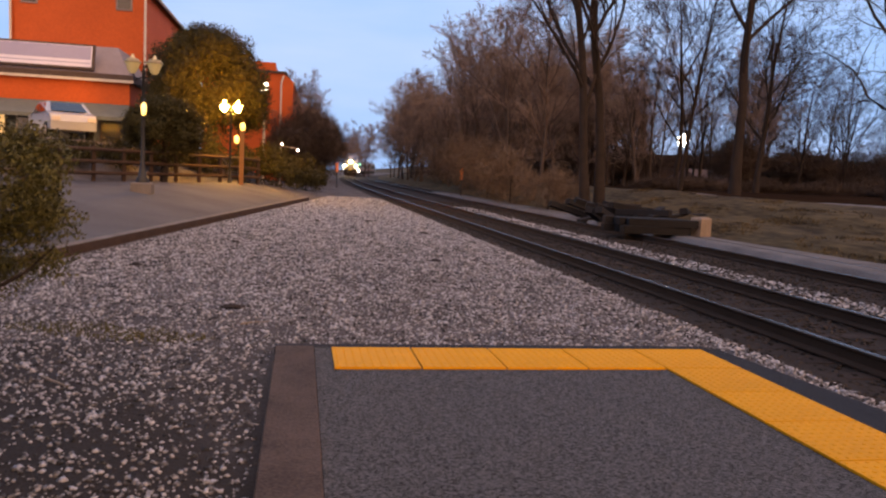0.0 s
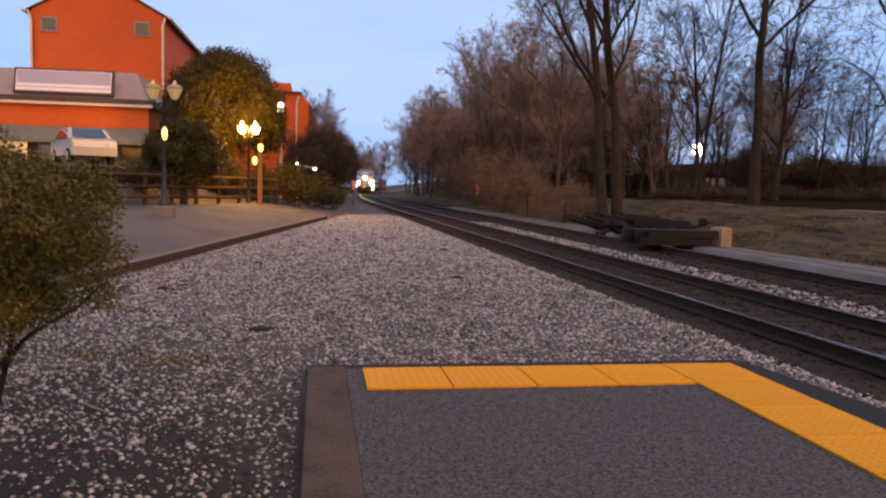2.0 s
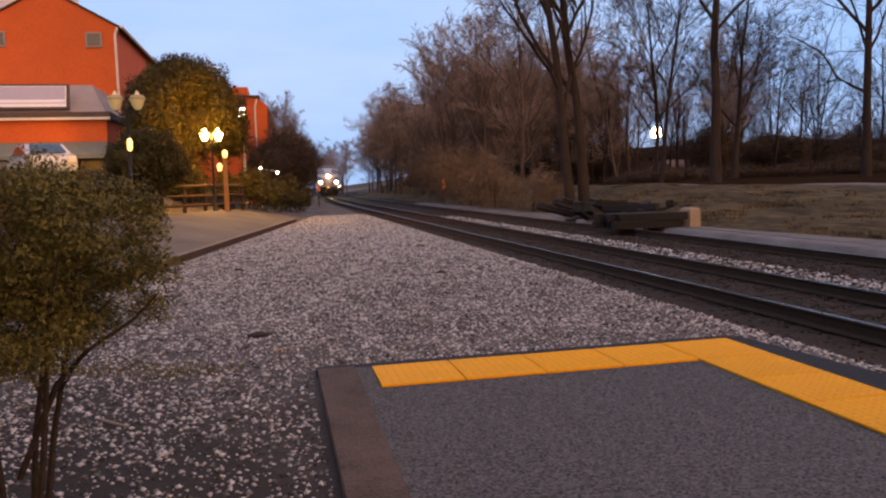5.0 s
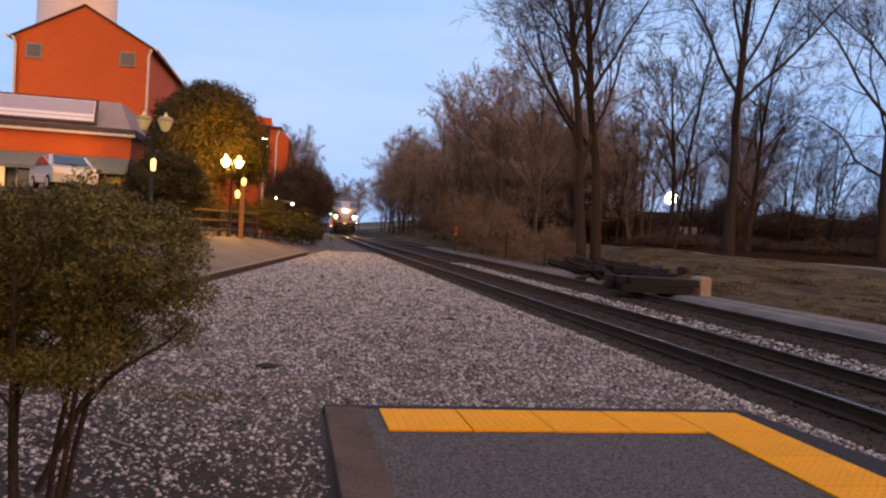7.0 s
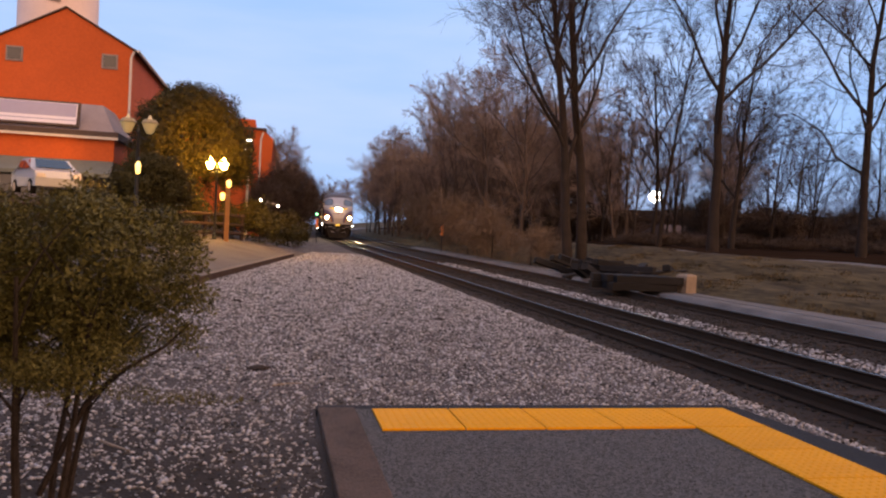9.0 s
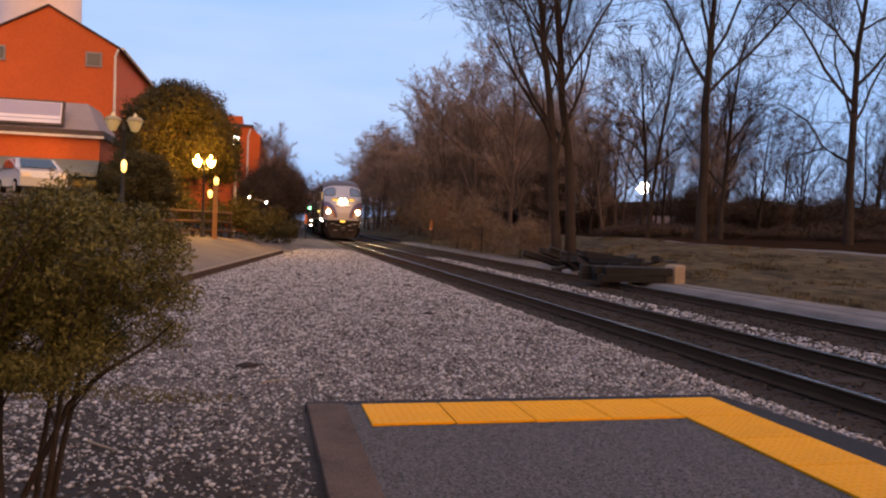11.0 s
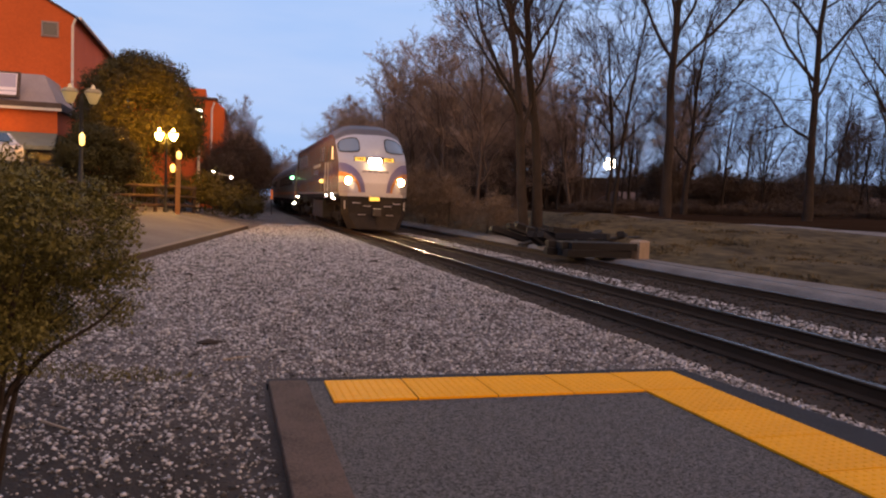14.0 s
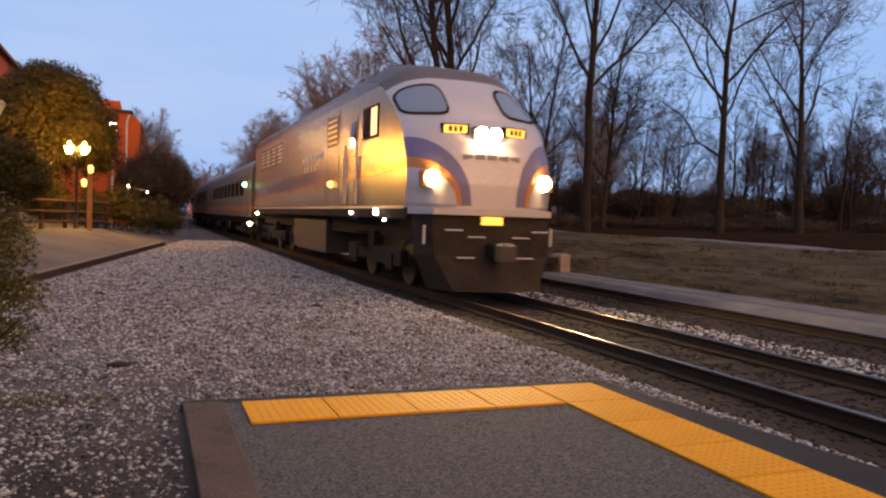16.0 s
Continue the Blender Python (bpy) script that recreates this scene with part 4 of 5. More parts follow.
def woods():
    rng = random.Random(3)
    first = set()

    def plant(x, y, s, lawn=False):
        i = rng.randrange(4) + 5 if lawn else rng.randrange(5)
        m = pose(x, y, land(x, y) - 0.1, 0, 0, rng.uniform(0, 360))
        if i not in first:
            first.add(i)
            (WOODS + OPEN)[i].matrix_basis = m @ Matrix.Diagonal((s, s, s, 1))
        else:
            c = copy_thing((WOODS + OPEN)[i], m)
            c.scale = (s, s, s)

    # dense stand along the far side of the track
    for _ in range(125):
        y = rng.uniform(40, 130)
        plant(track_x(y) + 7.0 + (rng.random() ** 1.3) * 20 + max(0, (52 - y) * 0.25), y, rng.uniform(0.72, 1.04))
    # open trees across the lawn
    for _ in range(170):
        x = rng.uniform(19, 105)
        y = rng.uniform(40, 96) - 0.2 * x + (6 if x < 30 else 0)
        if abs(x - 0.545 * y) < 2.2:  # a clearing along the lane with the street lamp
            continue
        plant(x, y, rng.uniform(0.5, 0.95), True)
    # left of the line, beyond the hall
    for _ in range(44):
        y = rng.uniform(68, 150)
        plant(track_x(y) - rng.uniform(4.0, 9), y, rng.uniform(0.55, 0.8))
    # where the line curves out of sight
    for _ in range(34):
        y = rng.uniform(150, 215)
        plant(rng.uniform(-14, 13) + 0.1 * (y - 150), y, rng.uniform(0.6, 0.95))


woods()


# ---- leafy plants ----
def leaf_cloud(blobs, n, size, seed, shell=0.55, wide=0.4):
    """Small leaves scattered through uneven blobs of (centre, radii)."""
    rng = np.random.default_rng(seed)
    centres, radii = np.array([c for c, _ in blobs], float), np.array([r for _, r in blobs], float)
    weights = radii.prod(1) ** 0.67
    pick = rng.choice(len(blobs), n, p=weights / weights.sum())
    d = rng.normal(size=(n, 3))
    d /= np.linalg.norm(d, axis=1)[:, None]
    rad = shell + (1 - shell) * rng.random(n) ** 0.5
    c = centres[pick]
    lump = 1 + 0.13 * np.sin(5.1 * d[:, 0] + 9 * c[:, 0]) + 0.13 * np.sin(6.3 * d[:, 2] + 7 * c[:, 1]) + 0.09 * np.sin(11 * d[:, 1] + 5 * c[:, 2])
    p = c + d * radii[pick] * (rad * lump)[:, None]
    a = rng.normal(size=(n, 3))
    a /= np.linalg.norm(a, axis=1)[:, None]
    b = np.cross(a, d + 0.4 * rng.normal(size=(n, 3)))
    b /= np.linalg.norm(b, axis=1)[:, None] + 1e-9
    L = (size * rng.uniform(0.6, 1.4, n))[:, None]
    v = np.stack([p - a * L, p + b * L * wide, p + a * L, p - b * L * wide], 1)
    return v.reshape(-1, 3), np.arange(4 * n).reshape(-1, 4)


def quads(name, v, f, material):
    me = bpy.data.meshes.new(name)
    me.vertices.add(len(v))
    me.vertices.foreach_set("co", v.reshape(-1))
    me.loops.add(4 * len(f))
    me.loops.foreach_set("vertex_index", f.reshape(-1).astype(np.int32))
    me.polygons.add(len(f))
    me.polygons.foreach_set("loop_start", np.arange(0, 4 * len(f), 4, dtype=np.int32))
    me.update(calc_edges=True)
    me.materials.append(material)
    return me


def shrub():
    base = thing("shrub", "multi-stemmed olive evergreen shrub growing out of the gravel", "shrub", (-1.62, -2.95, -0.08))
    rng = random.Random(9)
    blobs = []
    for i in range(8):
        a = 6.283 * i / 8 + 0.2
        top = Vector((0.32 * math.cos(a) - 0.04, 0.26 * math.sin(a), 1.12 + 0.2 * rng.random()))
        foot = Vector((0.07 * math.cos(a), 0.06 * math.sin(a), 0))
        mid = foot.lerp(top, 0.5) + Vector((rng.uniform(-0.03, 0.03), rng.uniform(-0.03, 0.03), 0.03))
        st = part("stem", Soup().tube([foot, mid, top], [0.016, 0.012, 0.007], 6).done("stem", M_BARK), base)
        for k in range(4):
            q = mid.lerp(top, 0.25 + 0.22 * k)
            t2 = q + Vector((rng.uniform(-0.26, 0.26), rng.uniform(-0.22, 0.22), rng.uniform(0.12, 0.3)))
            part("twig", Soup().tube([q, q.lerp(t2, 0.5) + Vector((0, 0, 0.02)), t2], [0.006, 0.004, 0.002], 4).done("twig", M_BARK), st)
    part("stem", Soup().tube([(0.06, -0.05, 0.5), (0.2, -0.05, 0.82), (0.3, -0.05, 0.93), (0.46, -0.03, 1.03), (0.55, -0.02, 1.12)], [0.012, 0.011, 0.008, 0.006, 0.003], 5).done("stem", M_BARK), base)
    for i in range(75):
        a, h = rng.uniform(0, 6.283), rng.uniform(0.93, 1.53)
        top = 1.0 if h < 1.38 else max(0.25, 1 - 1.9 * (h - 1.38))
        rr = rng.random() ** 0.6 * 0.44 * top
        blobs.append(((rr * math.cos(a) - 0.04, rr * math.sin(a) * 0.85, h), (rng.uniform(0.1, 0.17), rng.uniform(0.1, 0.17), rng.uniform(0.07, 0.13))))
    for x, y, h in ((0.44, 0.0, 1.16), (0.5, -0.02, 1.24), (0.3, -0.2, 1.02), (-0.5, -0.1, 1.0), (0.42, 0.1, 1.3), (0.5, 0.05, 1.42), (0.42, 0.12, 1.48), (0.52, -0.08, 1.34), (0.54, 0.0, 1.2), (0.48, 0.1, 1.4), (0.4, -0.1, 1.42), (0.3, 0.1, 1.47), (0.36, -0.2, 1.3), (0.5, 0.05, 1.06), (0.1, -0.3, 0.98), (-0.3, -0.25, 0.92), (-0.62, 0.1, 1.2), (-0.6, -0.1, 1.35), (-0.55, 0, 1.5), (-0.68, 0, 1.45), (-0.45, 0.1, 1.48), (-0.6, -0.1, 1.42), (-0.5, 0.1, 1.56), (-0.7, 0.05, 1.3), (0.12, 0, 1.53), (0.2, 0.05, 1.5), (0.05, 0.1, 1.5)):
        blobs.append(((x, y, h), (0.1, 0.1, 0.07)))
    v, f = leaf_cloud(blobs, 110000, 0.0085, 3, 0.1)
    part("crown", quads("crown", v, f, M_LEAF), base, "olive-green small-leaved crown")


shrub()


def round_tree(name, x, y, blobs, n, size, seed, material, label, trunk):
    z = land(x, y)
    base = thing(name, label, "tree", (x, y, z))
    part("trunk", Soup().tube([(0, 0, -0.2), (0.05, 0, trunk)], [0.16, 0.1], 8).done("trunk", M_BARK), base)
    v, f = leaf_cloud(blobs, n, size, seed, 0.3)
    part("crown", quads("crown", v, f, material), base, "dense rounded dark leafy crown")


rb = random.Random(2)


def dome(cx, cz, r, h, k):
    out = [((cx, 0, cz), (r * 0.82, r * 0.82, h * 0.82))]
    for _ in range(k):
        a, e = rb.uniform(0, 6.283), rb.uniform(-0.5, 1.4)
        out.append(((cx + r * 0.72 * math.cos(a) * math.cos(e), r * 0.72 * math.sin(a) * math.cos(e), cz + h * 0.72 * math.sin(e)), (r * 0.34, r * 0.34, h * 0.34)))
    return out


round_tree("tree", -4.8, 33.8, dome(-0.1, 3.15, 3.0, 3.2, 60), 110000, 0.065, 5, M_DARKLEAF, "dense round evergreen tree beside the sodium lamp", 2.4)
round_tree("tree", -5.6, 26.0, dome(0, 2.0, 1.55, 1.4, 30), 36000, 0.055, 6, M_DARKLEAF, "small round evergreen tree behind the fence", 1.6)


def bush(name, x, y, r, h, n, size, seed, material, label, ry=None):
    base = thing(name, label, "bush", (x, y, land(x, y) - 0.05))
    blobs = []
    rng = random.Random(seed)
    for _ in range(14):
        a, q = rng.uniform(0, 6.283), rng.random() ** 0.5
        hh = h * rng.uniform(0.45, 0.75) * (1 - 0.3 * q)
        blobs.append(((q * r * 0.75 * math.cos(a), q * (ry or r) * 0.75 * math.sin(a), hh), (r * 0.36, r * 0.36, max(0.2, hh * 0.55))))
    blobs.append(((0, 0, h * 0.35), (r * 0.8, (ry or r) * 0.8, h * 0.35)))
    twiggy = material in (M_BRUSH, M_DARKBRUSH)
    v, f = leaf_cloud(blobs, n, size * (3.2 if twiggy else 1), seed, 0.3 if twiggy else 0.5, 0.045 if twiggy else 0.4)
    part("crown", quads("crown", v, f, material), base)
    part("stem", Soup().tube([(0, 0, -0.1), (0, 0, h * 0.5)], 0.04, 5).done("stem", M_BARK), base)


for i in range(6):
    hx, hy = -10.4 + 1.25 * i, 20.3 + 2.05 * i
    bush("hedge", hx - 0.75, hy + 0.45, 1.15, 1.35, 5000, 0.05, 70 + i, M_DARKLEAF, "low dark hedge behind the fence", 1.15)
for hx, hy in ((-4.6, 31.2), (-3.2, 32.4)):
    bush("hedge", hx, hy, 1.0, 2.0, 6000, 0.05, int(-10 * hx), M_DARKLEAF, "dark hedge behind the lamp and fence")
bush("hedge", -1.5, 33.5, 2.0, 2.3, 8000, 0.07, 21, M_DARKLEAF, "low dark hedge at the end of the fence", 3.0)
bush("hedge", 0.0, 40.0, 1.5, 2.0, 5000, 0.08, 22, M_DARKLEAF, "low dark hedge at the end of the fence", 3.0)
bush("bush", -0.4, 63.0, 3.6, 7.4, 26000, 0.1, 23, M_DARKBRUSH, "tall brown roadside thicket beyond the hedge", 5.0)
for x, y, r, h in ((0.5, 78, 2.3, 9.0), (1.4, 96, 2.6, 11.0), (3.0, 122, 3.2, 12.5), (5.6, 152, 4.0, 14.0)):
    bush("bush", x, y, r, h, 15000, 0.12, int(y), M_DARKBRUSH, "tall dark brown thicket along the line", 6.0)
bush("bush", 10.9, 28.0, 1.6, 2.6, 4500, 0.06, 24, M_BRUSH, "tangled brown undergrowth at the tree feet", 3.0)
bush("bush", 10.6, 33.5, 2.0, 3.3, 5500, 0.07, 25, M_BRUSH, "tangled brown undergrowth at the tree feet", 3.0)
bush("bush", 11.2, 41.0, 2.5, 4.2, 6500, 0.08, 26, M_BRUSH, "tangled brown undergrowth at the tree feet", 4.0)
bush("bush", 12.0, 52.0, 3.0, 5.0, 7000, 0.1, 27, M_BRUSH, "tangled brown undergrowth at the tree feet", 6.0)
bush("bush", 13.2, 68.0, 3.6, 6.0, 7000, 0.13, 28, M_BRUSH, "tangled brown undergrowth at the tree feet", 8.0)


rt = random.Random(31)
for i in range(14):
    x = 20 + 7.5 * i
    bush("thicket", x, rt.uniform(92, 104) - 0.2 * x, 5.4, rt.uniform(4.5, 7.0), 9000, 0.13, 60 + i, M_DARKBRUSH, "dense dark brown thicket behind the bare trees", 3.0)
for i in range(16):
    x = rt.uniform(19, 44)
    bush("bush", x, rt.uniform(31, 40) - 0.1 * (x - 19), rt.uniform(1.8, 2.8), rt.uniform(0.7, 1.3), 3000, 0.07, 150 + i, M_DARKBRUSH, "low dark brush at the top of the bank", 1.6)
for i in range(30):
    x = rt.uniform(17, 84)
    y = rt.uniform(44, 66) - 0.12 * x
    if abs(x - 0.545 * y) > 3.0:
        bush("bush", x, y, rt.uniform(1.6, 3.0), rt.uniform(2.2, 5.0), 6000, 0.09, 120 + i, M_DARKBRUSH, "dark bare brush among the lawn trees", 2.2)
bush("bush", -4.15, 6.7, 0.36, 1.5, 5000, 0.03, 90, M_DARKLEAF, "small dark evergreen bush beside the paving")


def turf():
    """Short dry blades along the bank."""
    rng = np.random.default_rng(12)
    v, f = [], []
    for _ in range(60000):
        y = -2 + 30 * rng.random() ** 1.3
        x = 11.1 + 4.2 * rng.random()
        clump = noise.noise((x * 1.3, y * 0.45, 11)) + 0.6 * noise.noise((x * 4, y * 2.2, 4))
        if clump < 0.55 * rng.random():
            continue
        z = land(x, y)
        h = rng.uniform(0.02, 0.06) + 0.1 * max(0.0, clump) * rng.random()
        a = rng.uniform(0, 6.283)
        dx, dy = 0.012 * math.cos(a), 0.012 * math.sin(a)
        k = len(v)
        v += [(x - dx, y - dy, z), (x + dx, y + dy, z), (x + rng.normal() * 0.03, y + rng.normal() * 0.03, z + h)]
        f.append((k, k + 1, k + 2))
    tagged(new("grass", mesh("grass", v, f, M_BLADE)), "short dry tan winter grass on the bank", "grass", kind="stuff")


turf()


# ---- train ----
def nose_point(u, v):
    """The skin of the locomotive's front: u across from -1 to 1, v from sill to roof, 0 to 1."""
    prof = [(0.0, 0.12, 1.62), (0.18, 0.14, 2.1), (0.36, 0.3, 2.6), (0.52, 0.62, 3.1), (0.66, 1.1, 3.55), (0.8, 1.72, 4.1), (0.9, 2.3, 4.55), (1.0, 3.4, 4.8)]
    for (a, y0, z0), (b, y1, z1) in zip(prof, prof[1:]):
        if v <= b:
            t = (v - a) / (b - a)
            y, z = y0 + (y1 - y0) * t, z0 + (z1 - z0) * t
            break
    e = abs(u)
    return Vector((1.5 * u, y + (0.75 * e ** 3.2) * (1 - 0.55 * v), z - 0.42 * e ** 4 * smooth(0.55, 1.0, v)))


def skin(name, u0, u1, v0, v1, nu, nv, material, lift=0.0, rounded=False):
    verts, f = [], []
    for j in range(nv + 1):
        for i in range(nu + 1):
            a, b = i / nu, j / nv
            if rounded:
                ca, cb = 2 * a - 1, 2 * b - 1
                k = max(abs(ca), abs(cb)) / max(1e-6, (abs(ca) ** 4 + abs(cb) ** 4) ** 0.25)
                a, b = 0.5 + 0.5 * ca * k, 0.5 + 0.5 * cb * k
            p = nose_point(u0 + (u1 - u0) * a, v0 + (v1 - v0) * b)
            verts.append(p + Vector((0, -lift * 0.85, lift * 0.55)))
    for j in range(nv):
        for i in range(nu):
            k = j * (nu + 1) + i
            f.append((k, k + 1, k + nu + 2, k + nu + 1))
    return mesh(name, verts, f, material, True)


def wheelset(parent, y, r=0.5):
    for sx in (-1, 1):
        s = Soup()
        m = [(r - 0.06, -0.07), (r, -0.065), (r, 0.05), (r + 0.025, 0.055), (r + 0.025, 0.07), (0.0, 0.07)]
        v, f = [], []
        for rr, xx in [(0.0, -0.07)] + m:
            v += [(-sx * xx, rr * math.cos(2 * math.pi * k / 20), rr * math.sin(2 * math.pi * k / 20)) for k in range(20)]
        for i in range(len(m)):
            for k in range(20):
                j = (k + 1) % 20
                f.append((i * 20 + k, i * 20 + j, (i + 1) * 20 + j, (i + 1) * 20 + k))
        s.add(v, f)
        part("wheel", s.done("wheel", M_WHEEL), parent, place=(sx * 0.735, y, r))


def bogie(parent, y0, n, gap, side=1.12):
    for sx in (-1, 1):
        x = sx * side
        s = Soup().chamfer(x - 0.09, x + 0.09, y0 - 0.7, y0 + gap * (n - 1) + 0.7, 0.42, 0.78, 0.05)
        for i in range(n):
            s.box(x - 0.13, x + 0.13, y0 + gap * i - 0.2, y0 + gap * i + 0.2, 0.32, 0.66)
            if i < n - 1:
                s.box(x - 0.12, x + 0.12, y0 + gap * (i + 0.5) - 0.22, y0 + gap * (i + 0.5) + 0.22, 0.78, 1.1)
        part("bogie_frame", s.done("bogie_frame", M_UNDER), parent, "sooty cast bogie frame")
    for i in range(n):
        wheelset(parent, y0 + gap * i)


def disc(name, r, material, depth=0.05):
    """A lamp lens that faces along -y."""
    s = Soup()
    v = [(0, -depth, 0)] + [(q * math.cos(2 * math.pi * k / 16), -depth * (1 - (q / r) ** 2), q * math.sin(2 * math.pi * k / 16)) for q in (0.6 * r, r) for k in range(16)]
    f = [(0, 1 + (k + 1) % 16, 1 + k) for k in range(16)] + [(1 + k, 1 + (k + 1) % 16, 17 + (k + 1) % 16, 17 + k) for k in range(16)]
    return s.add(v, f).done(name, material, True)


def locomotive():
    L = 22.0
    loco = thing("locomotive", "silver passenger diesel locomotive with orange and slate stripes, headlights lit", "locomotive")
    # sides, roof and rear as one shell behind the nose
    edge = [nose_point(1, i / 24) for i in range(25)]
    for sx in (-1, 1):
        pts = [(sx * 1.5, p.y, p.z) for p in edge] + [(sx * 1.5, L, 4.38), (sx * 1.5, L, 1.62)]
        q = list(range(len(pts)))
        part("side_panel", mesh("side_panel", pts, [tuple(q if sx > 0 else q[::-1])], M_LOCO), loco, "silver side with orange and slate stripes")
    part("nose", skin("nose", -1, 1, 0, 0.84, 40, 48, M_NOSE), loco, "rounded silver nose")
    part("roof", skin("roof", -1, 1, 0.84, 1.0, 40, 8, M_LOCOROOF), loco, "dark roof over the cab")
    v, f = [], []
    us = [-1 + i / 6 for i in range(13)]
    for y in (3.4, 9.0, L):
        for u in us:
            p = nose_point(u, 1)
            v.append((p.x, y + (p.y - 3.4) * (1 if y < 4 else 0), p.z))
    for j in range(2):
        for i in range(12):
            k = j * 13 + i
            f.append((k, k + 1, k + 14, k + 13))
    part("roof", mesh("roof", v, f, M_LOCOROOF, True), loco, "dark long hood roof")
    part("rear_panel", box_mesh("rear_panel", -1.48, 1.48, L - 0.02, L + 0.06, 1.3, 4.18, M_LOCOROOF), loco)
    for i in range(5):
        part("roof_fan", Soup().lathe([(0.55, 4.55), (0.55, 4.72), (0.45, 4.76), (0.0, 4.76)], 0, 8.5 + 2.4 * i, 14).done("roof_fan", M_UNDER), loco)
    # paint sweeps low on the nose, one each side
    for sx in (-1, 1):
        for name, mtl, lift, top in (("blue_sweep", M_NOSEBLUE, 0.012, 0.45), ("orange_sweep", M_NOSEORANGE, 0.022, 0.32), ("silver_sweep", M_NOSE, 0.032, 0.25)):
            verts, f = [], []
            n = 28
            for i in range(n + 1):
                a = i / n
                u = sx * (1.0 - {"blue_sweep": 0.7, "orange_sweep": 0.58, "silver_sweep": 0.52}[name] * a)
                hi = top * math.sqrt(max(0.0, 1 - a ** 2.2)) + 0.02
                lo = 0.02
                for k in range(9):
                    p = nose_point(u, lo + (hi - lo) * k / 8)
                    verts.append(p + Vector((sx * lift * 0.4, -lift, lift * 0.3)))
            for i in range(n):
                for k in range(8):
                    q = i * 9 + k
                    f.append((q, q + 9, q + 10, q + 1) if sx > 0 else (q, q + 1, q + 10, q + 9))
            part(name, mesh(name, verts, f, mtl, True), loco)
    # windscreens with dark gaskets
    for sx in (-1, 1):
        u0, u1 = (0.4, 0.955) if sx > 0 else (-0.955, -0.4)
        gk = part("windscreen", skin("windscreen", u0 - 0.03, u1 + 0.03, 0.615, 0.81, 12, 8, M_UNDER, 0.014, True), loco, "slanted cab windscreen")
        part("pane", skin("pane", u0, u1, 0.63, 0.795, 12, 8, M_SCREEN, 0.026, True), gk)
    # headlight cluster and number boards
    hp = nose_point(0, 0.5)
    hl = part("headlight", Soup().chamfer(-0.3, 0.3, -0.1, 0.4, -0.15, 0.15, 0.05).done("headlight", M_UNDER), loco, "twin headlight housing", place=(hp.x, hp.y + 0.02, hp.z))
    for sx in (-0.135, 0.135):
        part("lens", disc("lens", 0.125, M_HEAD, 0.008), hl, place=(sx, -0.125, 0))
    for sx in (-1, 1):
        p = nose_point(sx * 0.41, 0.525)
        nb = part("number_board", Soup().box(-0.27, 0.27, -0.05, 0.12, -0.1, 0.1).done("number_board", M_UNDER), loco, place=(p.x, p.y, p.z, 0, 0, sx * 12))
        part("face", Soup().box(-0.22, 0.22, -0.062, -0.052, -0.075, 0.075).done("face", M_NUMBER), nb, "lit amber number board")
        for i in range(3):
            part("bar", Soup().box(-0.13 + 0.1 * i, -0.07 + 0.1 * i, -0.07, -0.064, -0.05, 0.05).done("bar", M_UNDER), nb)
        p = nose_point(sx * 0.76, 0.2)
        dl = part("ditch_light", Soup().chamfer(-0.2, 0.2, -0.1, 0.2, -0.16, 0.16, 0.04).done("ditch_light", M_NOSEORANGE), loco, place=(p.x, p.y + 0.02, p.z))
        part("lens", disc("lens", 0.15, M_DITCH, 0.008), dl, place=(0, -0.105, 0))
    for i, k in ((-2, 0.7), (-1, 0.9), (0, 1.0), (1, 0.8), (2, 0.7)):
        p = nose_point(0.16 * i, 0.35)
        part("emblem_bar", Soup().box(-0.1, 0.1, -0.006, 0.04, -0.07 * k, 0.07 * k).done("emblem_bar", M_EMBLEM), loco, "slate emblem bars", place=(p.x, p.y - 0.005, p.z))
    # sill, anticlimber, pilot and coupler
    part("sill", Soup().chamfer(-1.52, 1.52, 0.75, L, 1.4, 1.62, 0.03).done("sill", M_UNDER), loco)
    part("sill_stripe", Soup().box(-1.535, 1.535, 0.9, L - 0.1, 1.59, 1.645).done("sill_stripe", M_CHROME), loco, "bright sill stripe")
    v = [(-1.48, 0.75, 1.5), (-1.2, 0.12, 1.5), (1.2, 0.12, 1.5), (1.48, 0.75, 1.5), (-1.48, 0.75, 1.62), (-1.2, 0.12, 1.62), (1.2, 0.12, 1.62), (1.48, 0.75, 1.62)]
    part("anticlimber", mesh("anticlimber", v, [(0, 1, 5, 4), (1, 2, 6, 5), (2, 3, 7, 6), (4, 5, 6, 7), (3, 2, 1, 0)], M_NOSE), loco, "silver anticlimber shelf")
    v = [(-1.42, 0.7, 1.5), (-1.2, 0.2, 1.5), (1.2, 0.2, 1.5), (1.42, 0.7, 1.5), (-1.4, 0.55, 0.75), (-1.15, 0.15, 0.75), (1.15, 0.15, 0.75), (1.4, 0.55, 0.75), (-1.15, 0.45, 0.12), (-0.85, -0.12, 0.12), (0.85, -0.12, 0.12), (1.15, 0.45, 0.12), (0, -0.3, 0.12), (0, 0.1, 0.75)]
    part("pilot", mesh("pilot", v, [(0, 1, 5, 4), (1, 2, 6, 13, 5), (2, 3, 7, 6), (4, 5, 9, 8), (5, 13, 12, 9), (13, 6, 10, 12), (6, 7, 11, 10)], M_PILOT), loco, "black pilot plough with ground light in its brown")
    cp = part("coupler", Soup().chamfer(-0.14, 0.14, -0.5, 0.5, 0.72, 1.0, 0.04).done("coupler", M_UNDER), loco)
    part("knuckle", Soup().chamfer(-0.2, 0.12, -0.62, -0.42, 0.7, 1.02, 0.05).done("knuckle", M_WHEEL), cp)
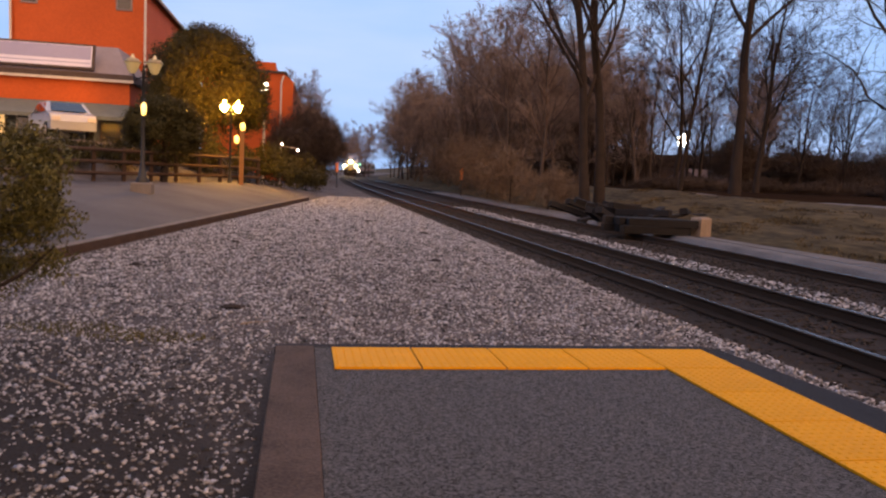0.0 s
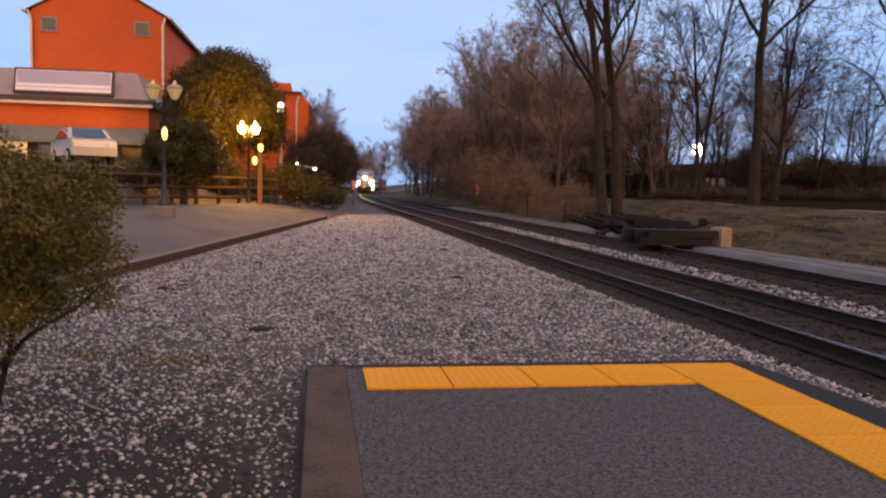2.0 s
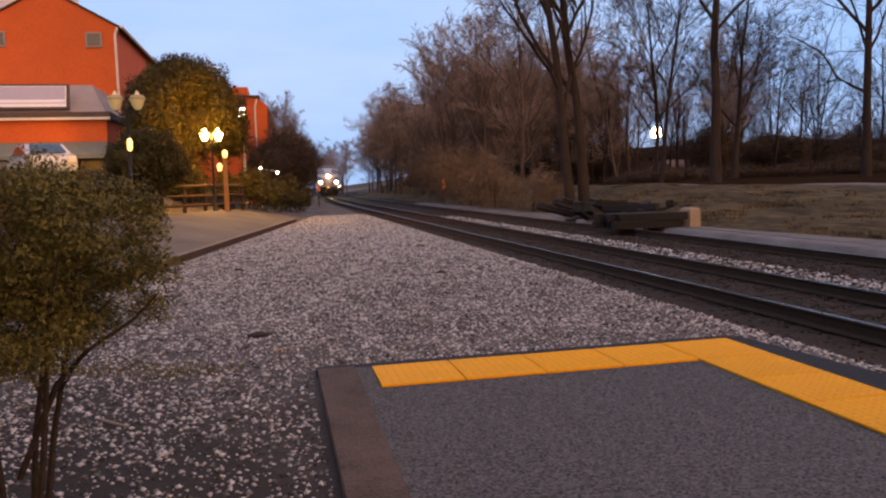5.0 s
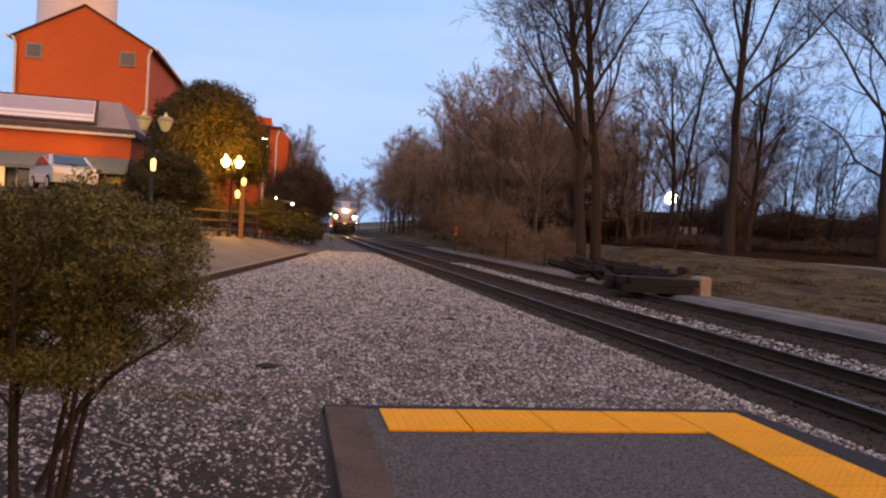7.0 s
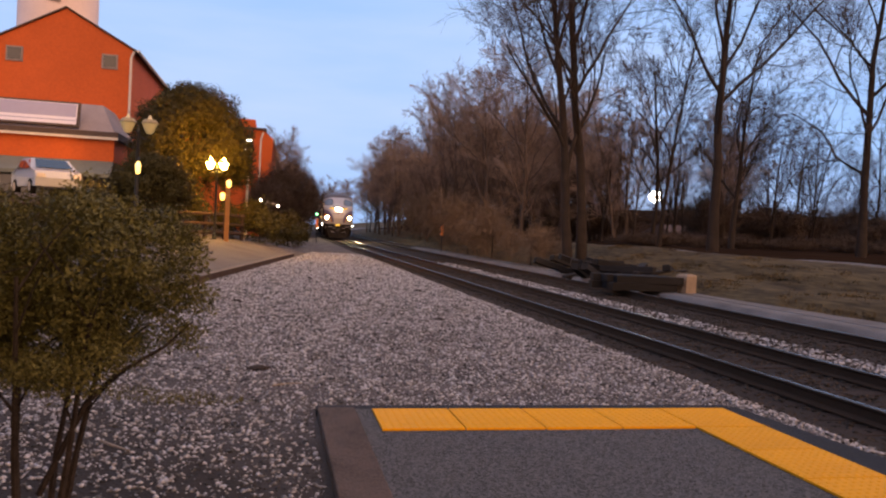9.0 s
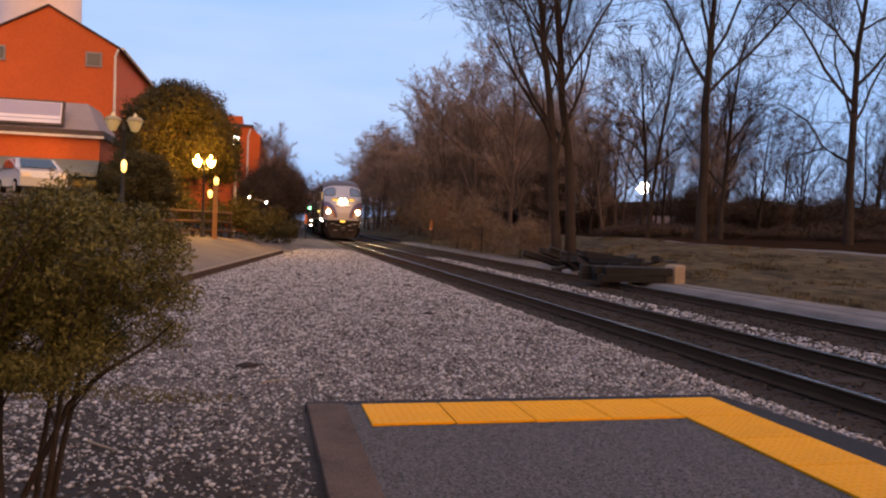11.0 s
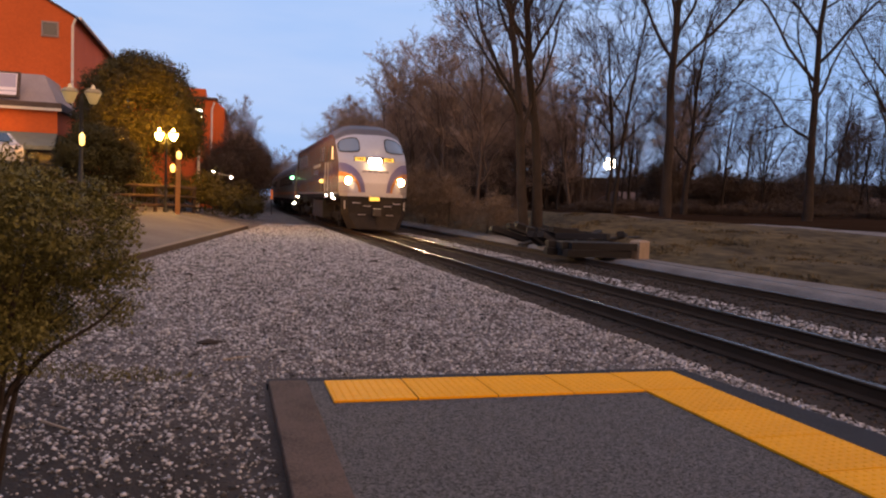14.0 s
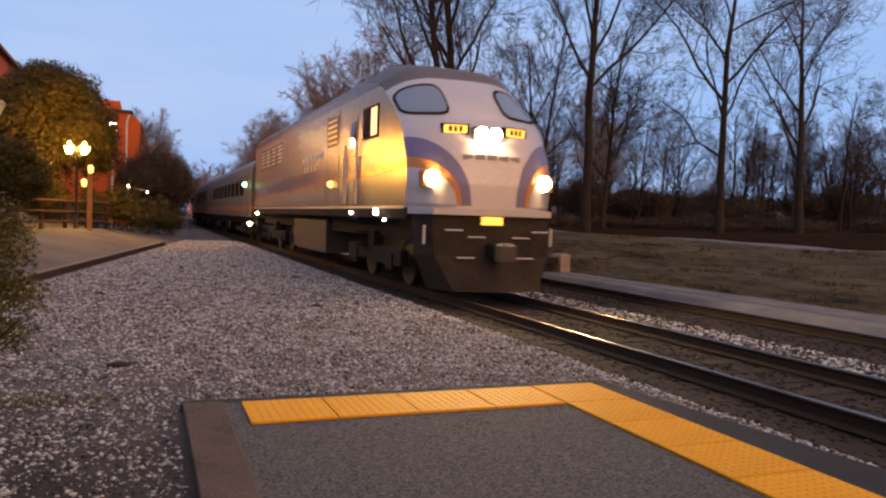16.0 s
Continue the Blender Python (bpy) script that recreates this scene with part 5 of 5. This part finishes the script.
    part("lamp_plate", Soup().box(-0.25, 0.17, 0.08, 0.14, 1.33, 1.48).done("lamp_plate", M_NUMBER), loco, "lit amber plate under the nose")
    for x0, z in ((-1.0, 1.22), (-0.55, 1.1), (0.35, 1.1), (0.75, 1.22), (-0.75, 0.72), (0.45, 0.72)):
        part("grab_iron", Soup().tube([(x0, 0.02, z), (x0 + 0.34, 0.02, z)], 0.018, 6).done("grab_iron", M_CHROME), loco, "bright grab-iron")
    for sx in (-1, 1):
        part("grab_iron", Soup().tube([(sx * 1.3, 0.3, 0.95), (sx * 1.3, 0.3, 1.3)], 0.03, 6).done("grab_iron", M_CHROME), loco, "bright grab-iron")
    # cab side: window, door, rails, steps
    for sx in (-1, 1):
        x = sx * 1.5
        w = part("cab_window", Soup().box(x - 0.02, x + 0.02, 2.75, 3.95, 3.1, 3.8).done("cab_window", M_UNDER), loco, "cab side window")
        part("pane", Soup().box(x - 0.03, x + 0.03, 2.83, 3.25, 3.16, 3.74).done("pane", M_LITCAB), w)
        part("pane", Soup().box(x - 0.03, x + 0.03, 3.33, 3.88, 3.16, 3.74).done("pane", M_WINDOW), w)
        d = part("cab_door", Soup().box(x - 0.015, x + 0.015, 4.4, 5.1, 1.7, 3.8).done("cab_door", M_LOCO), loco)
        part("pane", Soup().box(x - 0.025, x + 0.025, 4.52, 4.98, 3.0, 3.6).done("pane", M_WINDOW), d)
        for y in (4.25, 5.25, 4.32, 5.4):
            part("handrail", Soup().tube([(x + sx * 0.06, y, 1.7), (x + sx * 0.06, y, 3.1)], 0.02, 6).done("handrail", M_CHROME), loco, "bright vertical handrail")
        for i in range(4):
            part("step", Soup().box(x - sx * 0.2 - 0.18, x - sx * 0.2 + 0.18, 4.4, 5.1, 0.45 + 0.3 * i, 0.49 + 0.3 * i).done("step", M_UNDER), loco)
        # lettering as plain bars, louvres and hatches
        for i, wide in enumerate((0.45, 0.2, 0.3, 0.3, 0.2, 0.35)):
            part("letter_bar", Soup().box(x - 0.012, x + 0.012, 8.0 + 0.55 * i, 8.0 + 0.55 * i + wide, 2.98, 3.14).done("letter_bar", M_TRIM), loco, "pale lettering bar")
        for i in range(4):
            part("letter_bar", Soup().box(x - 0.012, x + 0.012, 9.0 + 0.5 * i, 9.3 + 0.5 * i, 2.66, 2.86).done("letter_bar", M_NOSEBLUE), loco, "dark lettering bar")
        for y in (6.4, 14.8, 16.2, 17.6, 19.0):
            gr = part("grille", Soup().box(x - 0.014, x + 0.014, y, y + 1.1, 3.2, 3.95).done("grille", M_LOCOROOF), loco)
            for k in range(5):
                part("slat", Soup().box(x - 0.024, x + 0.024, y + 0.05, y + 1.05, 3.27 + 0.14 * k, 3.31 + 0.14 * k).done("slat", M_CHROME), gr)
        for y in (6.2, 7.6, 13.9, 20.2):
            part("panel_seam", Soup().box(x - 0.008, x + 0.008, y, y + 0.03, 1.66, 4.1).done("panel_seam", M_LOCOROOF), loco)
        for y, z, r, mtl in ((2.6, 1.52, 0.07, M_WHITELAMP), (2.0, 1.36, 0.035, M_WHITELAMP), (4.7, 1.5, 0.04, M_WHITELAMP), (20.8, 1.4, 0.06, M_WHITELAMP), (6.9, 2.22, 0.1, M_WARMLAMP)):
            lamp = Soup().lathe([(0.0, z - r), (r * 0.8, z - r * 0.6), (r, z), (r * 0.8, z + r * 0.6), (0.0, z + r)], x + sx * 0.05, y, 8)
            part("step_light", lamp.done("step_light", mtl, True), loco, "small lit step lamp")
    # underframe
    part("fuel_tank", Soup().chamfer(-1.25, 1.25, 8.6, 13.6, 0.35, 1.38, 0.12).done("fuel_tank", M_TANK), loco, "grey fuel tank")
    part("underframe", Soup().box(-1.1, 1.1, 1.0, L - 0.4, 1.0, 1.42).done("underframe", M_UNDER), loco)
    bogie(loco, 2.6, 2, 2.8)
    bogie(loco, 16.4, 2, 2.8)
    return loco


M_SCREEN = glass_mat("blue-grey windscreen", (0.14, 0.17, 0.22), 0.12)
M_LITCAB = mat("lit cab interior", (0.6, 0.4, 0.2), 0.4, emit=1.5, glow=(1.0, 0.62, 0.3))
M_TANK = mat("grimy grey tank", (0.035, 0.032, 0.028), 0.6, 0.2, 0.3)


def coach(lit):
    L = 25.4
    car = thing("coach", "dull stainless passenger coach with dark roof" + (" and lit door lights" if lit else ""), "coach", (0, 0, 0), "coaches behind the locomotive")
    sec = [(-1.5, 1.2), (-1.5, 3.2), (-1.42, 3.6), (-1.1, 3.95), (-0.6, 4.15), (0, 4.2), (0.6, 4.15), (1.1, 3.95), (1.42, 3.6), (1.5, 3.2), (1.5, 1.2)]
    k = len(sec)
    v = [(x, y, z) for y in (0.3, L) for x, z in sec]
    f = [(i, k + i, k + (i + 1) % k, (i + 1) % k) for i in range(k)] + [tuple(range(k)), tuple(range(2 * k - 1, k - 1, -1))]
    body = mesh("body", v, f, M_COACH)
    body.materials.append(M_LOCOROOF)
    for i, p in enumerate(body.polygons):
        if 1 <= i <= 8:
            p.material_index = 1
    part("body", body, car)
    for sx in (-1, 1):
        x = sx * 1.5
        for i in range(9):
            w = part("window", Soup().box(x - 0.015, x + 0.015, 3.6 + 2.1 * i, 5.1 + 2.1 * i, 2.25, 3.0).done("window", M_UNDER), car)
            part("pane", Soup().box(x - 0.02, x + 0.02, 3.68 + 2.1 * i, 5.02 + 2.1 * i, 2.32, 2.93).done("pane", M_WINDOW), w)
        for y in (1.2, L - 1.8):
            part("door", Soup().box(x - 0.02, x + 0.02, y, y + 0.85, 1.25, 3.2).done("door", M_LOCOROOF), car)
        if not lit:
            continue
        part("door_light", Soup().lathe([(0, 2.62), (0.12, 2.68), (0.14, 2.75), (0.12, 2.82), (0, 2.88)], x + sx * 0.08, 2.3, 8).done("door_light", M_GREENLAMP, True), car, "lit green door indicator")
        part("step_light", Soup().lathe([(0, 0.8), (0.09, 0.86), (0.1, 0.9), (0.09, 0.94), (0, 1.0)], x + sx * 0.02, 0.6, 8).done("step_light", M_WHITELAMP, True), car, "lit white step lamp")
    part("underframe", Soup().box(-1.2, 1.2, 0.4, L - 0.1, 0.85, 1.22).done("underframe", M_UNDER), car)
    part("gangway", Soup().box(-0.5, 0.5, -0.4, 0.3, 1.2, 3.4).done("gangway", M_UNDER), car)
    bogie(car, 3.0, 2, 2.5, 1.1)
    bogie(car, 19.6, 2, 2.5, 1.1)
    return car


LOCO = locomotive()
COACHES = [coach(True), coach(False)]
for _ in range(2):
    COACHES.append(copy_thing(COACHES[1], pose(0, 0, 0)))


def front_y(t):
    """How far down the line the nose stands at t seconds: it gathers a little speed."""
    left = 16.0 - t
    return 6.95 + 10.05 * left - 0.12 * min(left, 3.0) ** 2 - 0.72 * max(0.0, left - 3.0)


def on_track(y0, wheelbase_a, wheelbase_b):
    ya, yb = y0 + wheelbase_a, y0 + wheelbase_b
    turn = math.degrees(math.atan2(track_x(ya) - track_x(yb), yb - ya))
    xa = track_x(ya) + math.sin(radians(turn)) * wheelbase_a
    return pose(xa, y0, 0, 0, 0, turn)


def motions():
    times = [0.5 * i for i in range(33)]
    walk(LOCO, [(t, on_track(front_y(t), 4.0, 17.8)) for t in times])
    for i, car in enumerate(COACHES):
        walk(car, [(t, on_track(front_y(t) + 22.9 + 26.0 * i, 4.2, 20.8)) for t in times])


motions()
